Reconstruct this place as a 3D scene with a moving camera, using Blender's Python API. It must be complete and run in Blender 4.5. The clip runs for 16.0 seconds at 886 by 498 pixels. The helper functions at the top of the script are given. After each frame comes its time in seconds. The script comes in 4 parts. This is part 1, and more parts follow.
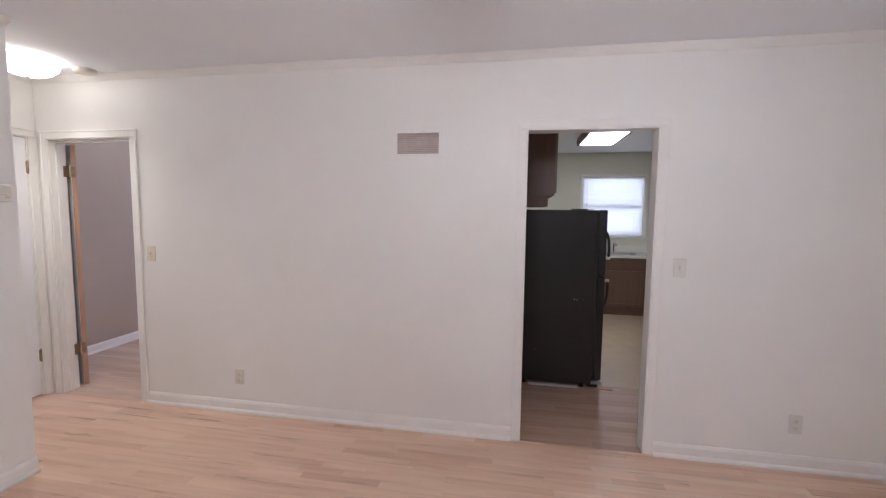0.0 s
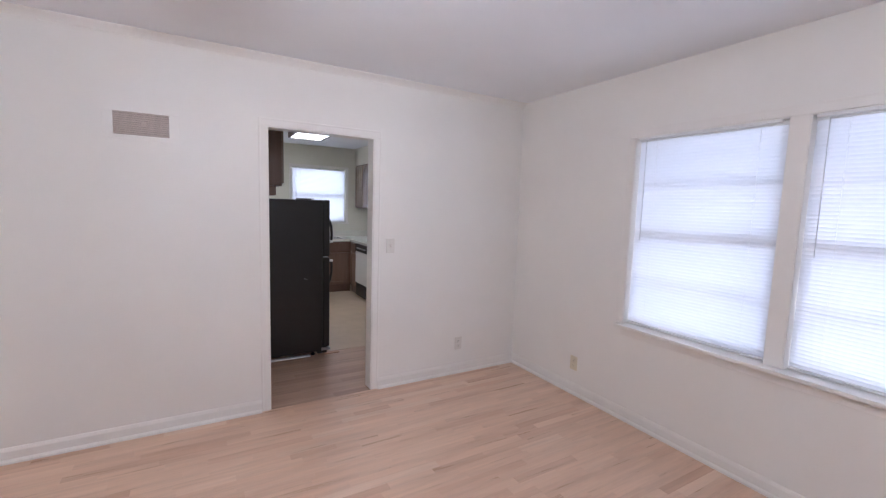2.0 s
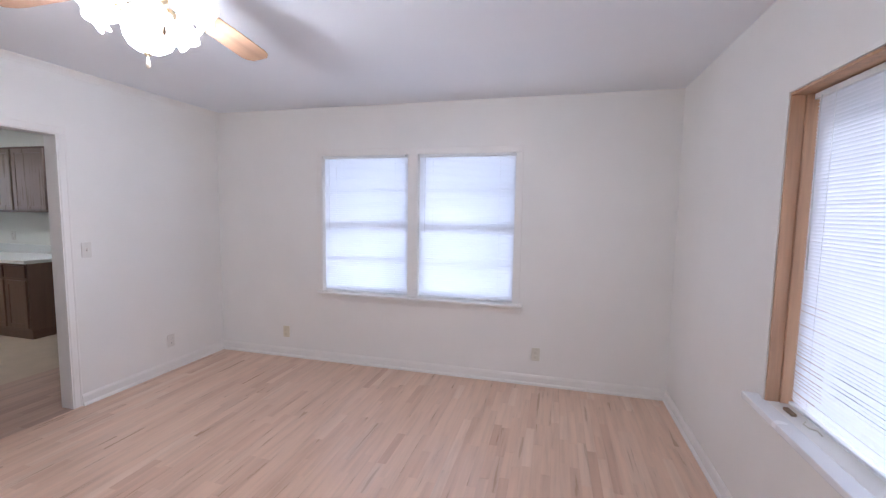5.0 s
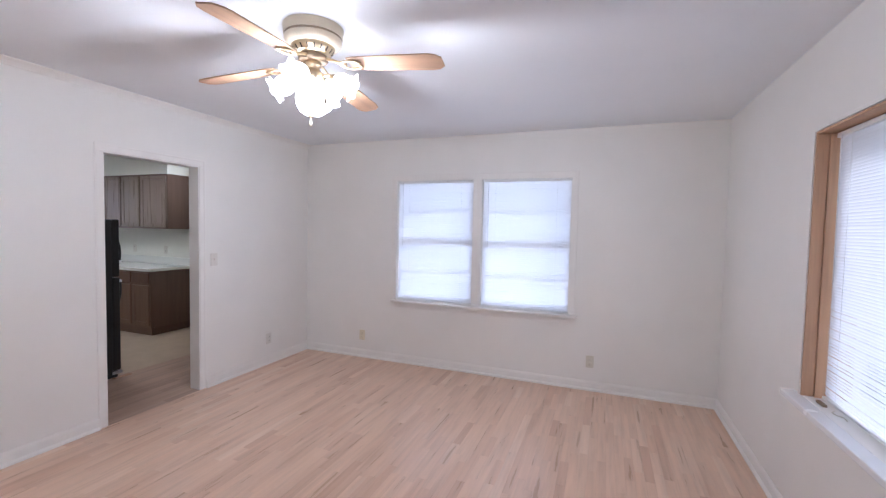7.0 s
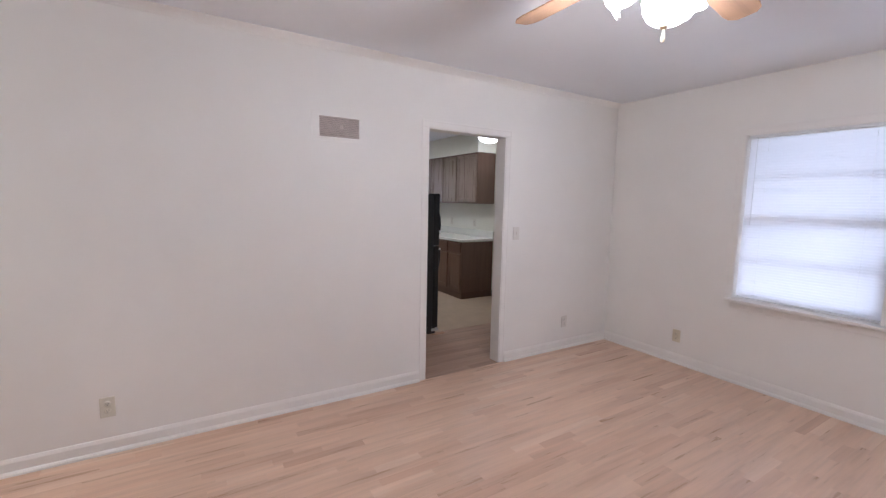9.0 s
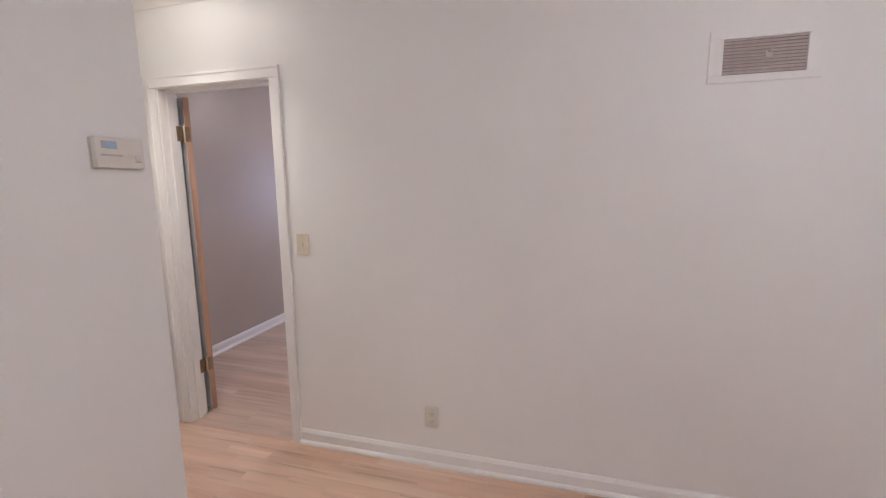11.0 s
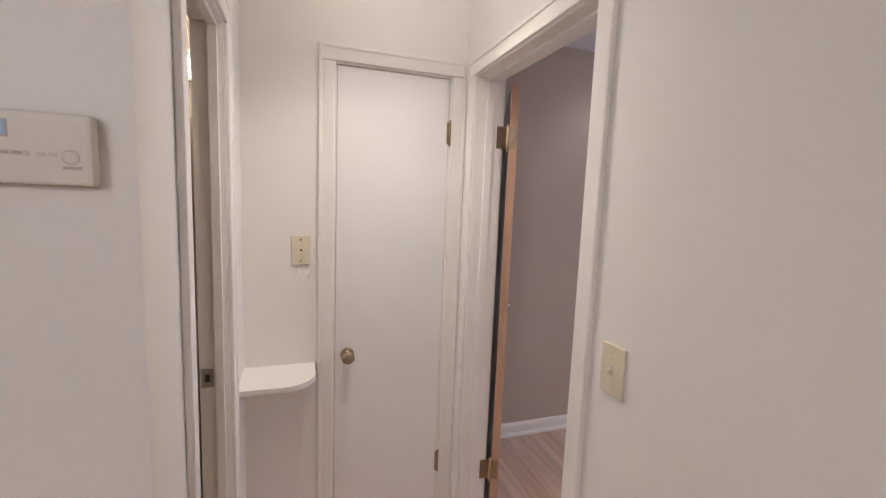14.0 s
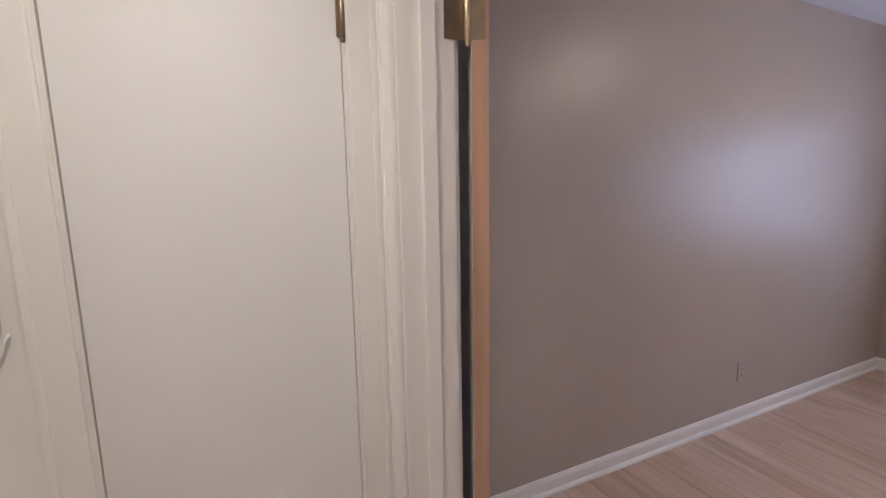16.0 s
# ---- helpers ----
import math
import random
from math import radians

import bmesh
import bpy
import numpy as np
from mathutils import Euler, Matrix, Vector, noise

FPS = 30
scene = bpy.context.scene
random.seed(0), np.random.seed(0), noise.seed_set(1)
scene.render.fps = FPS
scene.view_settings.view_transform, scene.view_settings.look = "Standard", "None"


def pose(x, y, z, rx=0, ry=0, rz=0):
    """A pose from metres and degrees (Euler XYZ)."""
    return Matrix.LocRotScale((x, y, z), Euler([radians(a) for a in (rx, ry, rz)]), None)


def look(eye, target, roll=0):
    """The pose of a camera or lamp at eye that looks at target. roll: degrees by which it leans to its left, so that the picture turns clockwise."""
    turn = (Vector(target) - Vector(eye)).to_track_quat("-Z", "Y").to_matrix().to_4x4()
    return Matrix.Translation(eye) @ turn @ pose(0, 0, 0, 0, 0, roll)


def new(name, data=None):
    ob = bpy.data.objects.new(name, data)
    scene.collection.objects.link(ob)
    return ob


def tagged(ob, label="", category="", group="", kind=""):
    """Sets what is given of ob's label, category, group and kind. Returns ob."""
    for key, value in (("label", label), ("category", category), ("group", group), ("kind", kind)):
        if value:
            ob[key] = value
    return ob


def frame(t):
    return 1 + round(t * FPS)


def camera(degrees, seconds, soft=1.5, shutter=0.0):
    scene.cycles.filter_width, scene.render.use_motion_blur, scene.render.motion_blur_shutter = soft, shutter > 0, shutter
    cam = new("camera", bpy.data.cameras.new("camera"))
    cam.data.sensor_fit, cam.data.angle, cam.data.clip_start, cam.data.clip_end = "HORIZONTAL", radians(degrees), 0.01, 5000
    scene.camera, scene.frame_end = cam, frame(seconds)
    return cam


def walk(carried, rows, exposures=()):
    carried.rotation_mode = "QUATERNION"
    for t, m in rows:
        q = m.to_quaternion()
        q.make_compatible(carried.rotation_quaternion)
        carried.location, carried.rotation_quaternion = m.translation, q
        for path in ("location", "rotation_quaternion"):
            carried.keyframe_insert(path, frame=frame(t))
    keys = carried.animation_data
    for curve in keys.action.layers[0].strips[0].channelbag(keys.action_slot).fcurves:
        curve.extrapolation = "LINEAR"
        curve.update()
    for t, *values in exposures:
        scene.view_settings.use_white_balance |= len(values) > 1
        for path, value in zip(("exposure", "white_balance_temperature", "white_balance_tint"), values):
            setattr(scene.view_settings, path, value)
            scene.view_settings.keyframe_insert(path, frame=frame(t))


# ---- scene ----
PATH = [
    (0, (-0.045, -2.759, 1.517), (-0.394, -0.797, 1.346), 0.7),
    (0.5, (-0.115, -2.846, 1.526), (-0.096, -0.857, 1.316), 0.9),
    (1, (-0.171, -2.972, 1.53), (0.147, -1.009, 1.31), 1.4),
    (1.5, (-0.267, -3.102, 1.538), (0.383, -1.222, 1.326), 1.6),
    (2, (-0.428, -3.189, 1.542), (0.573, -1.47, 1.336), 1.8),
    (2.5, (-0.566, -3.274, 1.548), (0.767, -1.797, 1.335), 0.8),
    (3, (-0.767, -3.357, 1.529), (0.809, -2.141, 1.328), 0.0),
    (3.5, (-0.971, -3.397, 1.516), (0.774, -2.437, 1.325), -0.4),
    (4, (-1.16, -3.407, 1.548), (0.696, -2.692, 1.343), -0.3),
    (4.2, (-1.224, -3.422, 1.548), (0.662, -2.788, 1.348), -0.2),
    (6.3, (-1.852, -3.499, 1.525), (0.084, -3.026, 1.351), 1.2),
    (6.5, (-1.902, -3.482, 1.529), (0.017, -2.937, 1.383), 1.4),
    (7, (-2.0, -3.437, 1.536), (-0.135, -2.722, 1.439), 1.2),
    (7.5, (-2.014, -3.371, 1.533), (-0.237, -2.458, 1.44), 0.8),
    (8, (-1.927, -3.264, 1.502), (-0.308, -2.096, 1.381), 0.8),
    (8.5, (-1.767, -3.139, 1.513), (-0.414, -1.677, 1.334), 1.1),
    (9, (-1.65, -2.937, 1.484), (-0.612, -1.243, 1.256), 1.2),
    (9.5, (-1.569, -2.727, 1.451), (-0.891, -0.864, 1.185), 1.1),
    (10, (-1.479, -2.479, 1.455), (-1.174, -0.527, 1.144), 0.0),
    (10.2, (-1.441, -2.384, 1.457), (-1.312, -0.412, 1.15), -0.4),
    (12.3, (-1.573, -1.316, 1.533), (-2.897, 0.161, 1.278), 1.6),
    (12.5, (-1.626, -1.219, 1.53), (-3.041, 0.173, 1.285), 2.0),
    (13, (-1.768, -0.991, 1.538), (-3.395, 0.149, 1.306), 2.6),
    (13.5, (-1.912, -0.806, 1.546), (-3.694, 0.069, 1.308), 2.6),
    (14, (-2.052, -0.669, 1.547), (-3.935, -0.035, 1.317), 2.2),
    (14.5, (-2.254, -0.533, 1.507), (-4.197, -0.103, 1.304), 1.7),
    (15, (-2.495, -0.452, 1.503), (-4.439, -0.038, 1.278), 1.1),
    (15.3, (-2.626, -0.398, 1.491), (-4.555, 0.072, 1.249), 0.5),
    (15.6, (-2.764, -0.35, 1.484), (-4.65, 0.264, 1.229), -0.1),
    (15.8, (-2.849, -0.304, 1.498), (-4.697, 0.405, 1.216), -0.6),
    (16, (-2.914, -0.261, 1.487), (-4.718, 0.554, 1.203), -1.0),
]
cam = camera(92.9, 16.0, soft=1.3)
walk(cam, [(t, look(eye, target, roll)) for t, eye, target, roll in PATH], exposures=[(0.0, 0.58, 5600, 16.5), (2.5, 0.72, 5360, 16.5), (6.5, 0.74, 5240, 15.2), (8.0, 0.69, 5400, 15.6), (10.2, 0.53, 5630, 17), (12.3, 0.41, 5860, 16), (14.0, 0.36, 6010, 16.6), (15.4, 0.22, 6080, 16.6), (16.0, 0.18, 5950, 16)])

# ---- world and the large lights ----
world = bpy.data.worlds.new("sky")
scene.world = world
world.use_nodes = True
sky = world.node_tree.nodes.new("ShaderNodeTexSky")
sky.sky_type, sky.sun_disc, sky.sun_elevation, sky.sun_rotation = "NISHITA", False, radians(40), radians(200)
world.node_tree.links.new(sky.outputs[0], world.node_tree.nodes["Background"].inputs[0])
world.node_tree.nodes["Background"].inputs[1].default_value = 0.1
sun = new("sun", bpy.data.lights.new("sun", "SUN"))
sun.data.energy, sun.data.angle, sun.data.color = 1.0, radians(12), (1, 0.96, 0.9)
sun.matrix_world = look((0, 0, 0), (-0.25, 0.7, -0.64))


def sky_lamp(name, at, facing, width, height, watts, colour=(0.93, 0.945, 1.0)):
    """Daylight standing in a window opening, outside its panes."""
    ob = new(name, bpy.data.lights.new(name, "AREA"))
    ob.data.shape, ob.data.size, ob.data.size_y = "RECTANGLE", width, height
    ob.data.energy, ob.data.color = watts, colour
    ob.matrix_world = look(at, Vector(at) + Vector(facing))
    return ob


WIN_Y = ((-2.13, -1.235), (-3.125, -2.225))
WIN_Z = (0.72, 2.055)
for y0, y1 in WIN_Y:
    sky_lamp("window_daylight", (2.86, (y0 + y1) / 2, 1.42), (-1, 0, 0.5), 1.0, 1.7, 10.2)
PIC_X, PIC_Z = (-1.77, 0.655), (0.722, 2.055)
sky_lamp("window_daylight", (-0.56, -5.42, 1.15), (0, 1, 0.5), 3.6, 2.2, 8.6)
sky_lamp("window_daylight", (1.46, 4.72, 1.65), (0, -1, 0), 1.0, 1.05, 7)
BED_X, BED_Z = (-3.85, -2.6), (0.95, 2.0)
sky_lamp("window_daylight", (-3.22, 4.42, 1.48), (0, -1, 0), 1.3, 1.1, 16, (0.58, 0.68, 1.0))


# ---- materials ----
def shader(name, rough=0.5, metal=0.0):
    m = bpy.data.materials.new(name)
    m.use_nodes = True
    p = m.node_tree.nodes["Principled BSDF"]
    p.inputs["Roughness"].default_value, p.inputs["Metallic"].default_value = rough, metal
    return m, m.node_tree.nodes, m.node_tree.links, p


def coords(nodes, links, scale=(1, 1, 1), world_space=True):
    g = nodes.new("ShaderNodeNewGeometry") if world_space else nodes.new("ShaderNodeTexCoord")
    mp = nodes.new("ShaderNodeMapping")
    mp.inputs["Scale"].default_value = scale
    links.new(g.outputs["Position" if world_space else "Object"], mp.inputs[0])
    return mp.outputs[0]


def noise_tex(nodes, links, vec, scale, detail=4, rough=0.55):
    n = nodes.new("ShaderNodeTexNoise")
    n.inputs["Scale"].default_value, n.inputs["Detail"].default_value, n.inputs["Roughness"].default_value = scale, detail, rough
    links.new(vec, n.inputs["Vector"])
    return n.outputs["Fac"]


def ramp(nodes, links, fac, stops):
    r = nodes.new("ShaderNodeValToRGB")
    while len(r.color_ramp.elements) < len(stops):
        r.color_ramp.elements.new(0.5)
    for e, (pos, c) in zip(r.color_ramp.elements, stops):
        e.position, e.color = pos, (*c, 1)
    links.new(fac, r.inputs[0])
    return r.outputs[0]


def bump(nodes, links, p, fac, strength, dist=0.002):
    b = nodes.new("ShaderNodeBump")
    b.inputs["Strength"].default_value, b.inputs["Distance"].default_value = strength, dist
    links.new(fac, b.inputs["Height"])
    links.new(b.outputs[0], p.inputs["Normal"])


def painted(name, a, b, rough=0.45, grain=120, relief=0.25, blotch=1.3):
    """Rolled paint: faint blotches, roller stipple, uneven sheen."""
    m, nodes, links, p = shader(name, rough)
    v = coords(nodes, links)
    big = noise_tex(nodes, links, v, blotch, 5)
    links.new(ramp(nodes, links, big, [(0.35, a), (0.68, b)]), p.inputs["Base Color"])
    mid = noise_tex(nodes, links, v, 6, 3)
    mr = nodes.new("ShaderNodeMapRange")
    mr.inputs[3].default_value, mr.inputs[4].default_value = rough - 0.06, rough + 0.08
    links.new(mid, mr.inputs[0])
    links.new(mr.outputs[0], p.inputs["Roughness"])
    bump(nodes, links, p, noise_tex(nodes, links, v, grain, 3), relief, 0.0015)
    return m


def plain(name, colour, rough=0.4, metal=0.0, spread=0.06, scale=30, relief=0.0):
    m, nodes, links, p = shader(name, rough, metal)
    v = coords(nodes, links, world_space=False)
    lo = tuple(max(0, c * (1 - spread)) for c in colour)
    hi = tuple(min(1, c * (1 + spread)) for c in colour)
    f = noise_tex(nodes, links, v, scale, 4)
    links.new(ramp(nodes, links, f, [(0.3, lo), (0.7, hi)]), p.inputs["Base Color"])
    if relief:
        bump(nodes, links, p, f, relief)
    return m


def timber(name, tones, axis=0, rough=0.4, per="object", wide=0.92, low=0.75, local=False, stain=0.0):
    """Wood: tone by piece, long grain along one axis, pores."""
    m, nodes, links, p = shader(name, rough)
    sc = [26.0, 26.0, 26.0]
    sc[axis] = 1.4
    v = coords(nodes, links, sc, not local)
    if per == "object":
        rnd = nodes.new("ShaderNodeObjectInfo").outputs["Random"]
    else:
        rnd = nodes.new("ShaderNodeNewGeometry").outputs["Random Per Island"]
    shift = nodes.new("ShaderNodeVectorMath")
    shift.operation = "MULTIPLY_ADD"
    comb = nodes.new("ShaderNodeCombineXYZ")
    for i in range(3):
        links.new(rnd, comb.inputs[i])
    links.new(comb.outputs[0], shift.inputs[0])
    shift.inputs[1].default_value = (37, 53, 71)
    links.new(v, shift.inputs[2])
    grain = noise_tex(nodes, links, shift.outputs[0], 1.0, 6, 0.6)
    fine = noise_tex(nodes, links, shift.outputs[0], 5.0, 3)
    base = ramp(nodes, links, rnd, [(i / (len(tones) - 1), t) for i, t in enumerate(tones)])
    dark = ramp(nodes, links, grain, [(0.28, (wide * low,) * 3), (0.5, (wide,) * 3), (0.75, (1.06, 1.06, 1.06))])
    mix = nodes.new("ShaderNodeMix")
    mix.data_type, mix.blend_type = "RGBA", "MULTIPLY"
    mix.inputs[0].default_value = 1.0
    links.new(base, mix.inputs[6])
    links.new(dark, mix.inputs[7])
    tint = mix.outputs[2]
    if stain:
        wear = noise_tex(nodes, links, coords(nodes, links, (1.0, 8.0, 1.0)), 1.0, 5, 0.58)
        cloud = ramp(nodes, links, wear, [(0.28, (0.80, 0.73, 0.69)), (0.46, (0.97, 0.96, 0.955)), (0.72, (1.07, 1.08, 1.09))])
        over = nodes.new("ShaderNodeMix")
        over.data_type, over.blend_type = "RGBA", "MULTIPLY"
        over.inputs[0].default_value = stain
        links.new(tint, over.inputs[6])
        links.new(cloud, over.inputs[7])
        tint = over.outputs[2]
    links.new(tint, p.inputs["Base Color"])
    mr = nodes.new("ShaderNodeMapRange")
    mr.inputs[3].default_value, mr.inputs[4].default_value = rough - 0.08, rough + 0.1
    links.new(grain, mr.inputs[0])
    links.new(mr.outputs[0], p.inputs["Roughness"])
    bump(nodes, links, p, fine, 0.12, 0.001)
    return m


def glowing(name, colour, strength):
    m, nodes, links, p = shader(name, 0.3)
    p.inputs["Base Color"].default_value = (0.9, 0.9, 0.88, 1)
    p.inputs["Emission Color"].default_value = (*colour, 1)
    p.inputs["Emission Strength"].default_value = strength
    return m


WALL = painted("wall_paint_white", (0.845, 0.82, 0.775), (0.88, 0.855, 0.81), relief=0.1)
TRIM = painted("trim_paint_white", (0.85, 0.82, 0.775), (0.885, 0.855, 0.81), 0.34, 60, 0.12, 4)
SILLPAINT = painted("sill_gloss_white", (0.87, 0.87, 0.87), (0.90, 0.90, 0.90), 0.25, 60, 0.08, 4)
CEIL = painted("ceiling_paint", (0.87, 0.885, 0.91), (0.895, 0.91, 0.93), 0.7, 180, 0.35)
GREY = painted("bedroom_paint_taupe", (0.475, 0.405, 0.345), (0.505, 0.432, 0.37), 0.36, 110, 0.12)
CREAM = painted("kitchen_paint_cream", (0.75, 0.73, 0.63), (0.80, 0.78, 0.68))
BATH = painted("bathroom_paint_beige", (0.52, 0.45, 0.36), (0.57, 0.495, 0.395), 0.4)
DOOR = painted("door_paint_white", (0.84, 0.83, 0.815), (0.875, 0.865, 0.85), 0.35, 40, 0.1, 2)
OAK = [(0.755, 0.525, 0.38), (0.765, 0.535, 0.39), (0.75, 0.52, 0.375), (0.755, 0.525, 0.38), (0.645, 0.41, 0.285), (0.745, 0.51, 0.365), (0.755, 0.525, 0.38), (0.77, 0.545, 0.40),
       (0.75, 0.52, 0.375), (0.76, 0.53, 0.385), (0.70, 0.465, 0.33), (0.75, 0.52, 0.375), (0.765, 0.535, 0.39), (0.81, 0.60, 0.455), (0.76, 0.53, 0.385), (0.75, 0.52, 0.375)]
FLOOR_A = timber("oak_strip", OAK, 0, 0.29, "object", 0.97, 0.86, stain=0.8)
FLOOR_B = timber("oak_strip_far", OAK, 0, 0.29, "island", 0.97, 0.86, stain=0.8)
LAMINATE = timber("bedroom_planks", [(0.47, 0.34, 0.265), (0.54, 0.40, 0.32), (0.43, 0.30, 0.23), (0.57, 0.43, 0.35)], 0, 0.32, "island")
LAMINATE_A = timber("bedroom_plank", [(0.60, 0.435, 0.325), (0.65, 0.485, 0.375), (0.57, 0.40, 0.295), (0.68, 0.51, 0.40)], 0, 0.32, "object", 0.92, 0.72, stain=0.8)
KWOOD_A = timber("kitchen_entry_plank", [(0.51, 0.335, 0.24), (0.56, 0.375, 0.275), (0.45, 0.285, 0.20)], 0, 0.34, "object")
KWOOD = timber("kitchen_entry_planks", [(0.42, 0.29, 0.205), (0.47, 0.335, 0.245), (0.38, 0.25, 0.175)], 0, 0.34, "island")
VINYL = painted("sheet_vinyl", (0.49, 0.375, 0.255), (0.55, 0.425, 0.295), 0.3, 25, 0.15, 5)
CAB = timber("dark_cabinet_wood", [(0.15, 0.088, 0.062), (0.168, 0.10, 0.072), (0.135, 0.077, 0.054)], 2, 0.33, "object", 0.95, 0.85, local=True)
CABBASE = timber("base_cabinet_door", [(0.185, 0.11, 0.077), (0.205, 0.127, 0.09), (0.165, 0.098, 0.068)], 2, 0.32, "object", 0.94, 0.82, local=True)
# Upper doors: the greyish sheen is put into these paler tones.
CABDOOR = timber("sheen_pale_cabinet_door", [(0.235, 0.17, 0.132), (0.275, 0.205, 0.162), (0.245, 0.185, 0.125)], 2, 0.28, "object", 0.96, 0.92, local=True)
RAWWOOD = timber("bare_pine", [(0.60, 0.36, 0.205), (0.65, 0.40, 0.235)], 2, 0.45, "object", local=True)
BLADE = timber("fan_blade_wood", [(0.46, 0.285, 0.17), (0.49, 0.305, 0.185)], 0, 0.5, "object", local=True)
DOOREDGE = timber("bare_door_edge", [(0.55, 0.33, 0.22), (0.58, 0.35, 0.23)], 2, 0.5, "object", local=True)
COUNTER = plain("laminate_white", (0.78, 0.77, 0.70), 0.25, 0, 0.03, 60)
BLACK = plain("black_enamel", (0.012, 0.011, 0.011), 0.38, 0, 0.25, 90, 0.08)
RUBBER = plain("black_plastic", (0.02, 0.02, 0.02), 0.5)
IVORY = plain("ivory_plastic", (0.74, 0.67, 0.52), 0.35, 0, 0.03)
ALMOND = plain("aged_plastic", (0.70, 0.66, 0.56), 0.4, 0, 0.03)
PALE = plain("pale_plastic", (0.76, 0.725, 0.67), 0.4, 0, 0.03)
SLOT = plain("dark_slot", (0.05, 0.04, 0.035), 0.6)
BRASS = plain("antique_brass", (0.33, 0.25, 0.17), 0.38, 1.0, 0.12, 40)
PALEBRASS = plain("polished_brass", (0.78, 0.65, 0.44), 0.34, 1.0, 0.06, 20)
CREAMMETAL = plain("cream_enamel", (0.74, 0.65, 0.50), 0.28, 0.12, 0.05, 10)
CHROME = plain("chrome", (0.75, 0.75, 0.76), 0.12, 1.0, 0.05)
STEEL = plain("brushed_steel", (0.55, 0.55, 0.56), 0.3, 1.0, 0.08)
WHITE = plain("white_plastic", (0.80, 0.80, 0.79), 0.3, 0, 0.03)
WHITEENAMEL = plain("white_enamel", (0.82, 0.81, 0.78), 0.22, 0, 0.02)
BARCHROME = plain("satin_light_bar", (0.66, 0.64, 0.61), 0.30, 0.75, 0.03)
MARBLE = painted("cultured_marble", (0.72, 0.60, 0.50), (0.80, 0.70, 0.60), 0.30, 8, 0.02, 9)
VANITY = plain("vanity_paint", (0.64, 0.61, 0.54), 0.4, 0, 0.04)
VENTMETAL = plain("vent_metal", (0.66, 0.57, 0.52), 0.45, 0.0, 0.05)
VENTDARK = plain("vent_shadow", (0.40, 0.325, 0.29), 0.7)
THERMO = plain("warm_white_plastic", (0.76, 0.71, 0.63), 0.4, 0, 0.03)
TAUPEPLATE = plain("taupe_plate", (0.48, 0.43, 0.40), 0.4, 0, 0.03)
CURTAIN = plain("brown_cloth", (0.085, 0.05, 0.035), 0.8, 0, 0.15, 25, 0.1)
# The display's bluish backlight is put into its base colour.
LCD = plain("backlit_blue_lcd", (0.42, 0.54, 0.70), 0.15)
GRASS = painted("lawn", (0.05, 0.08, 0.03), (0.09, 0.12, 0.05), 0.9, 20, 0.8, 0.7)

MIRROR, _n, _l, _p = shader("mirror_glass", 0.02, 1.0)
_p.inputs["Base Color"].default_value = (0.86, 0.87, 0.86, 1)
GLASS, _n, _l, _p = shader("window_glass", 0.0)
_p.inputs["Transmission Weight"].default_value, _p.inputs["IOR"].default_value = 1.0, 1.45

SLAT = bpy.data.materials.new("vinyl_slat")
SLAT.use_nodes = True
_n, _l = SLAT.node_tree.nodes, SLAT.node_tree.links
_p = _n["Principled BSDF"]
_p.inputs["Base Color"].default_value, _p.inputs["Roughness"].default_value = (0.86, 0.87, 0.88, 1), 0.4
_t = _n.new("ShaderNodeBsdfTranslucent")
_t.inputs[0].default_value = (0.91, 0.92, 0.97, 1)
_m = _n.new("ShaderNodeMixShader")
_m.inputs[0].default_value = 0.55
_l.new(_p.outputs[0], _m.inputs[1])
_l.new(_t.outputs[0], _m.inputs[2])
_l.new(_m.outputs[0], _n["Material Output"].inputs[0])

SHADE = glowing("frosted_shade_lit", (1.0, 0.95, 0.88), 5)
GLOBE = glowing("opal_globe_lit", (1.0, 0.95, 0.88), 20)
HALLGLOW = glowing("hall_glass_lit", (1.0, 0.90, 0.73), 3.6)
PANELGLOW = glowing("fluorescent_diffuser", (1.0, 0.97, 0.88), 9)
BOWLGLOW = glowing("kitchen_bowl_lit", (1.0, 0.97, 0.92), 6)
BULB = glowing("vanity_bulb_lit", (1.0, 0.86, 0.68), 31)
# Glow of the added bedroom fill, which stays out of view.
BEDFILL = glowing("bedroom_fill_glow", (1.0, 0.86, 0.68), 50)


# ---- mesh helpers ----
def box(bm, x0, x1, y0, y1, z0, z1, bevel=0.0, segs=2):
    m = Matrix.LocRotScale(((x0 + x1) / 2, (y0 + y1) / 2, (z0 + z1) / 2), None, (x1 - x0, y1 - y0, z1 - z0))
    r = bmesh.ops.create_cube(bm, size=1, matrix=m)
    if bevel:
        es = list({e for v in r["verts"] for e in v.link_edges})
        bmesh.ops.bevel(bm, geom=es, offset=bevel, segments=segs, profile=0.6, affect="EDGES")
    return bm


def boxed(*a, **k):
    return box(bmesh.new(), *a, **k)


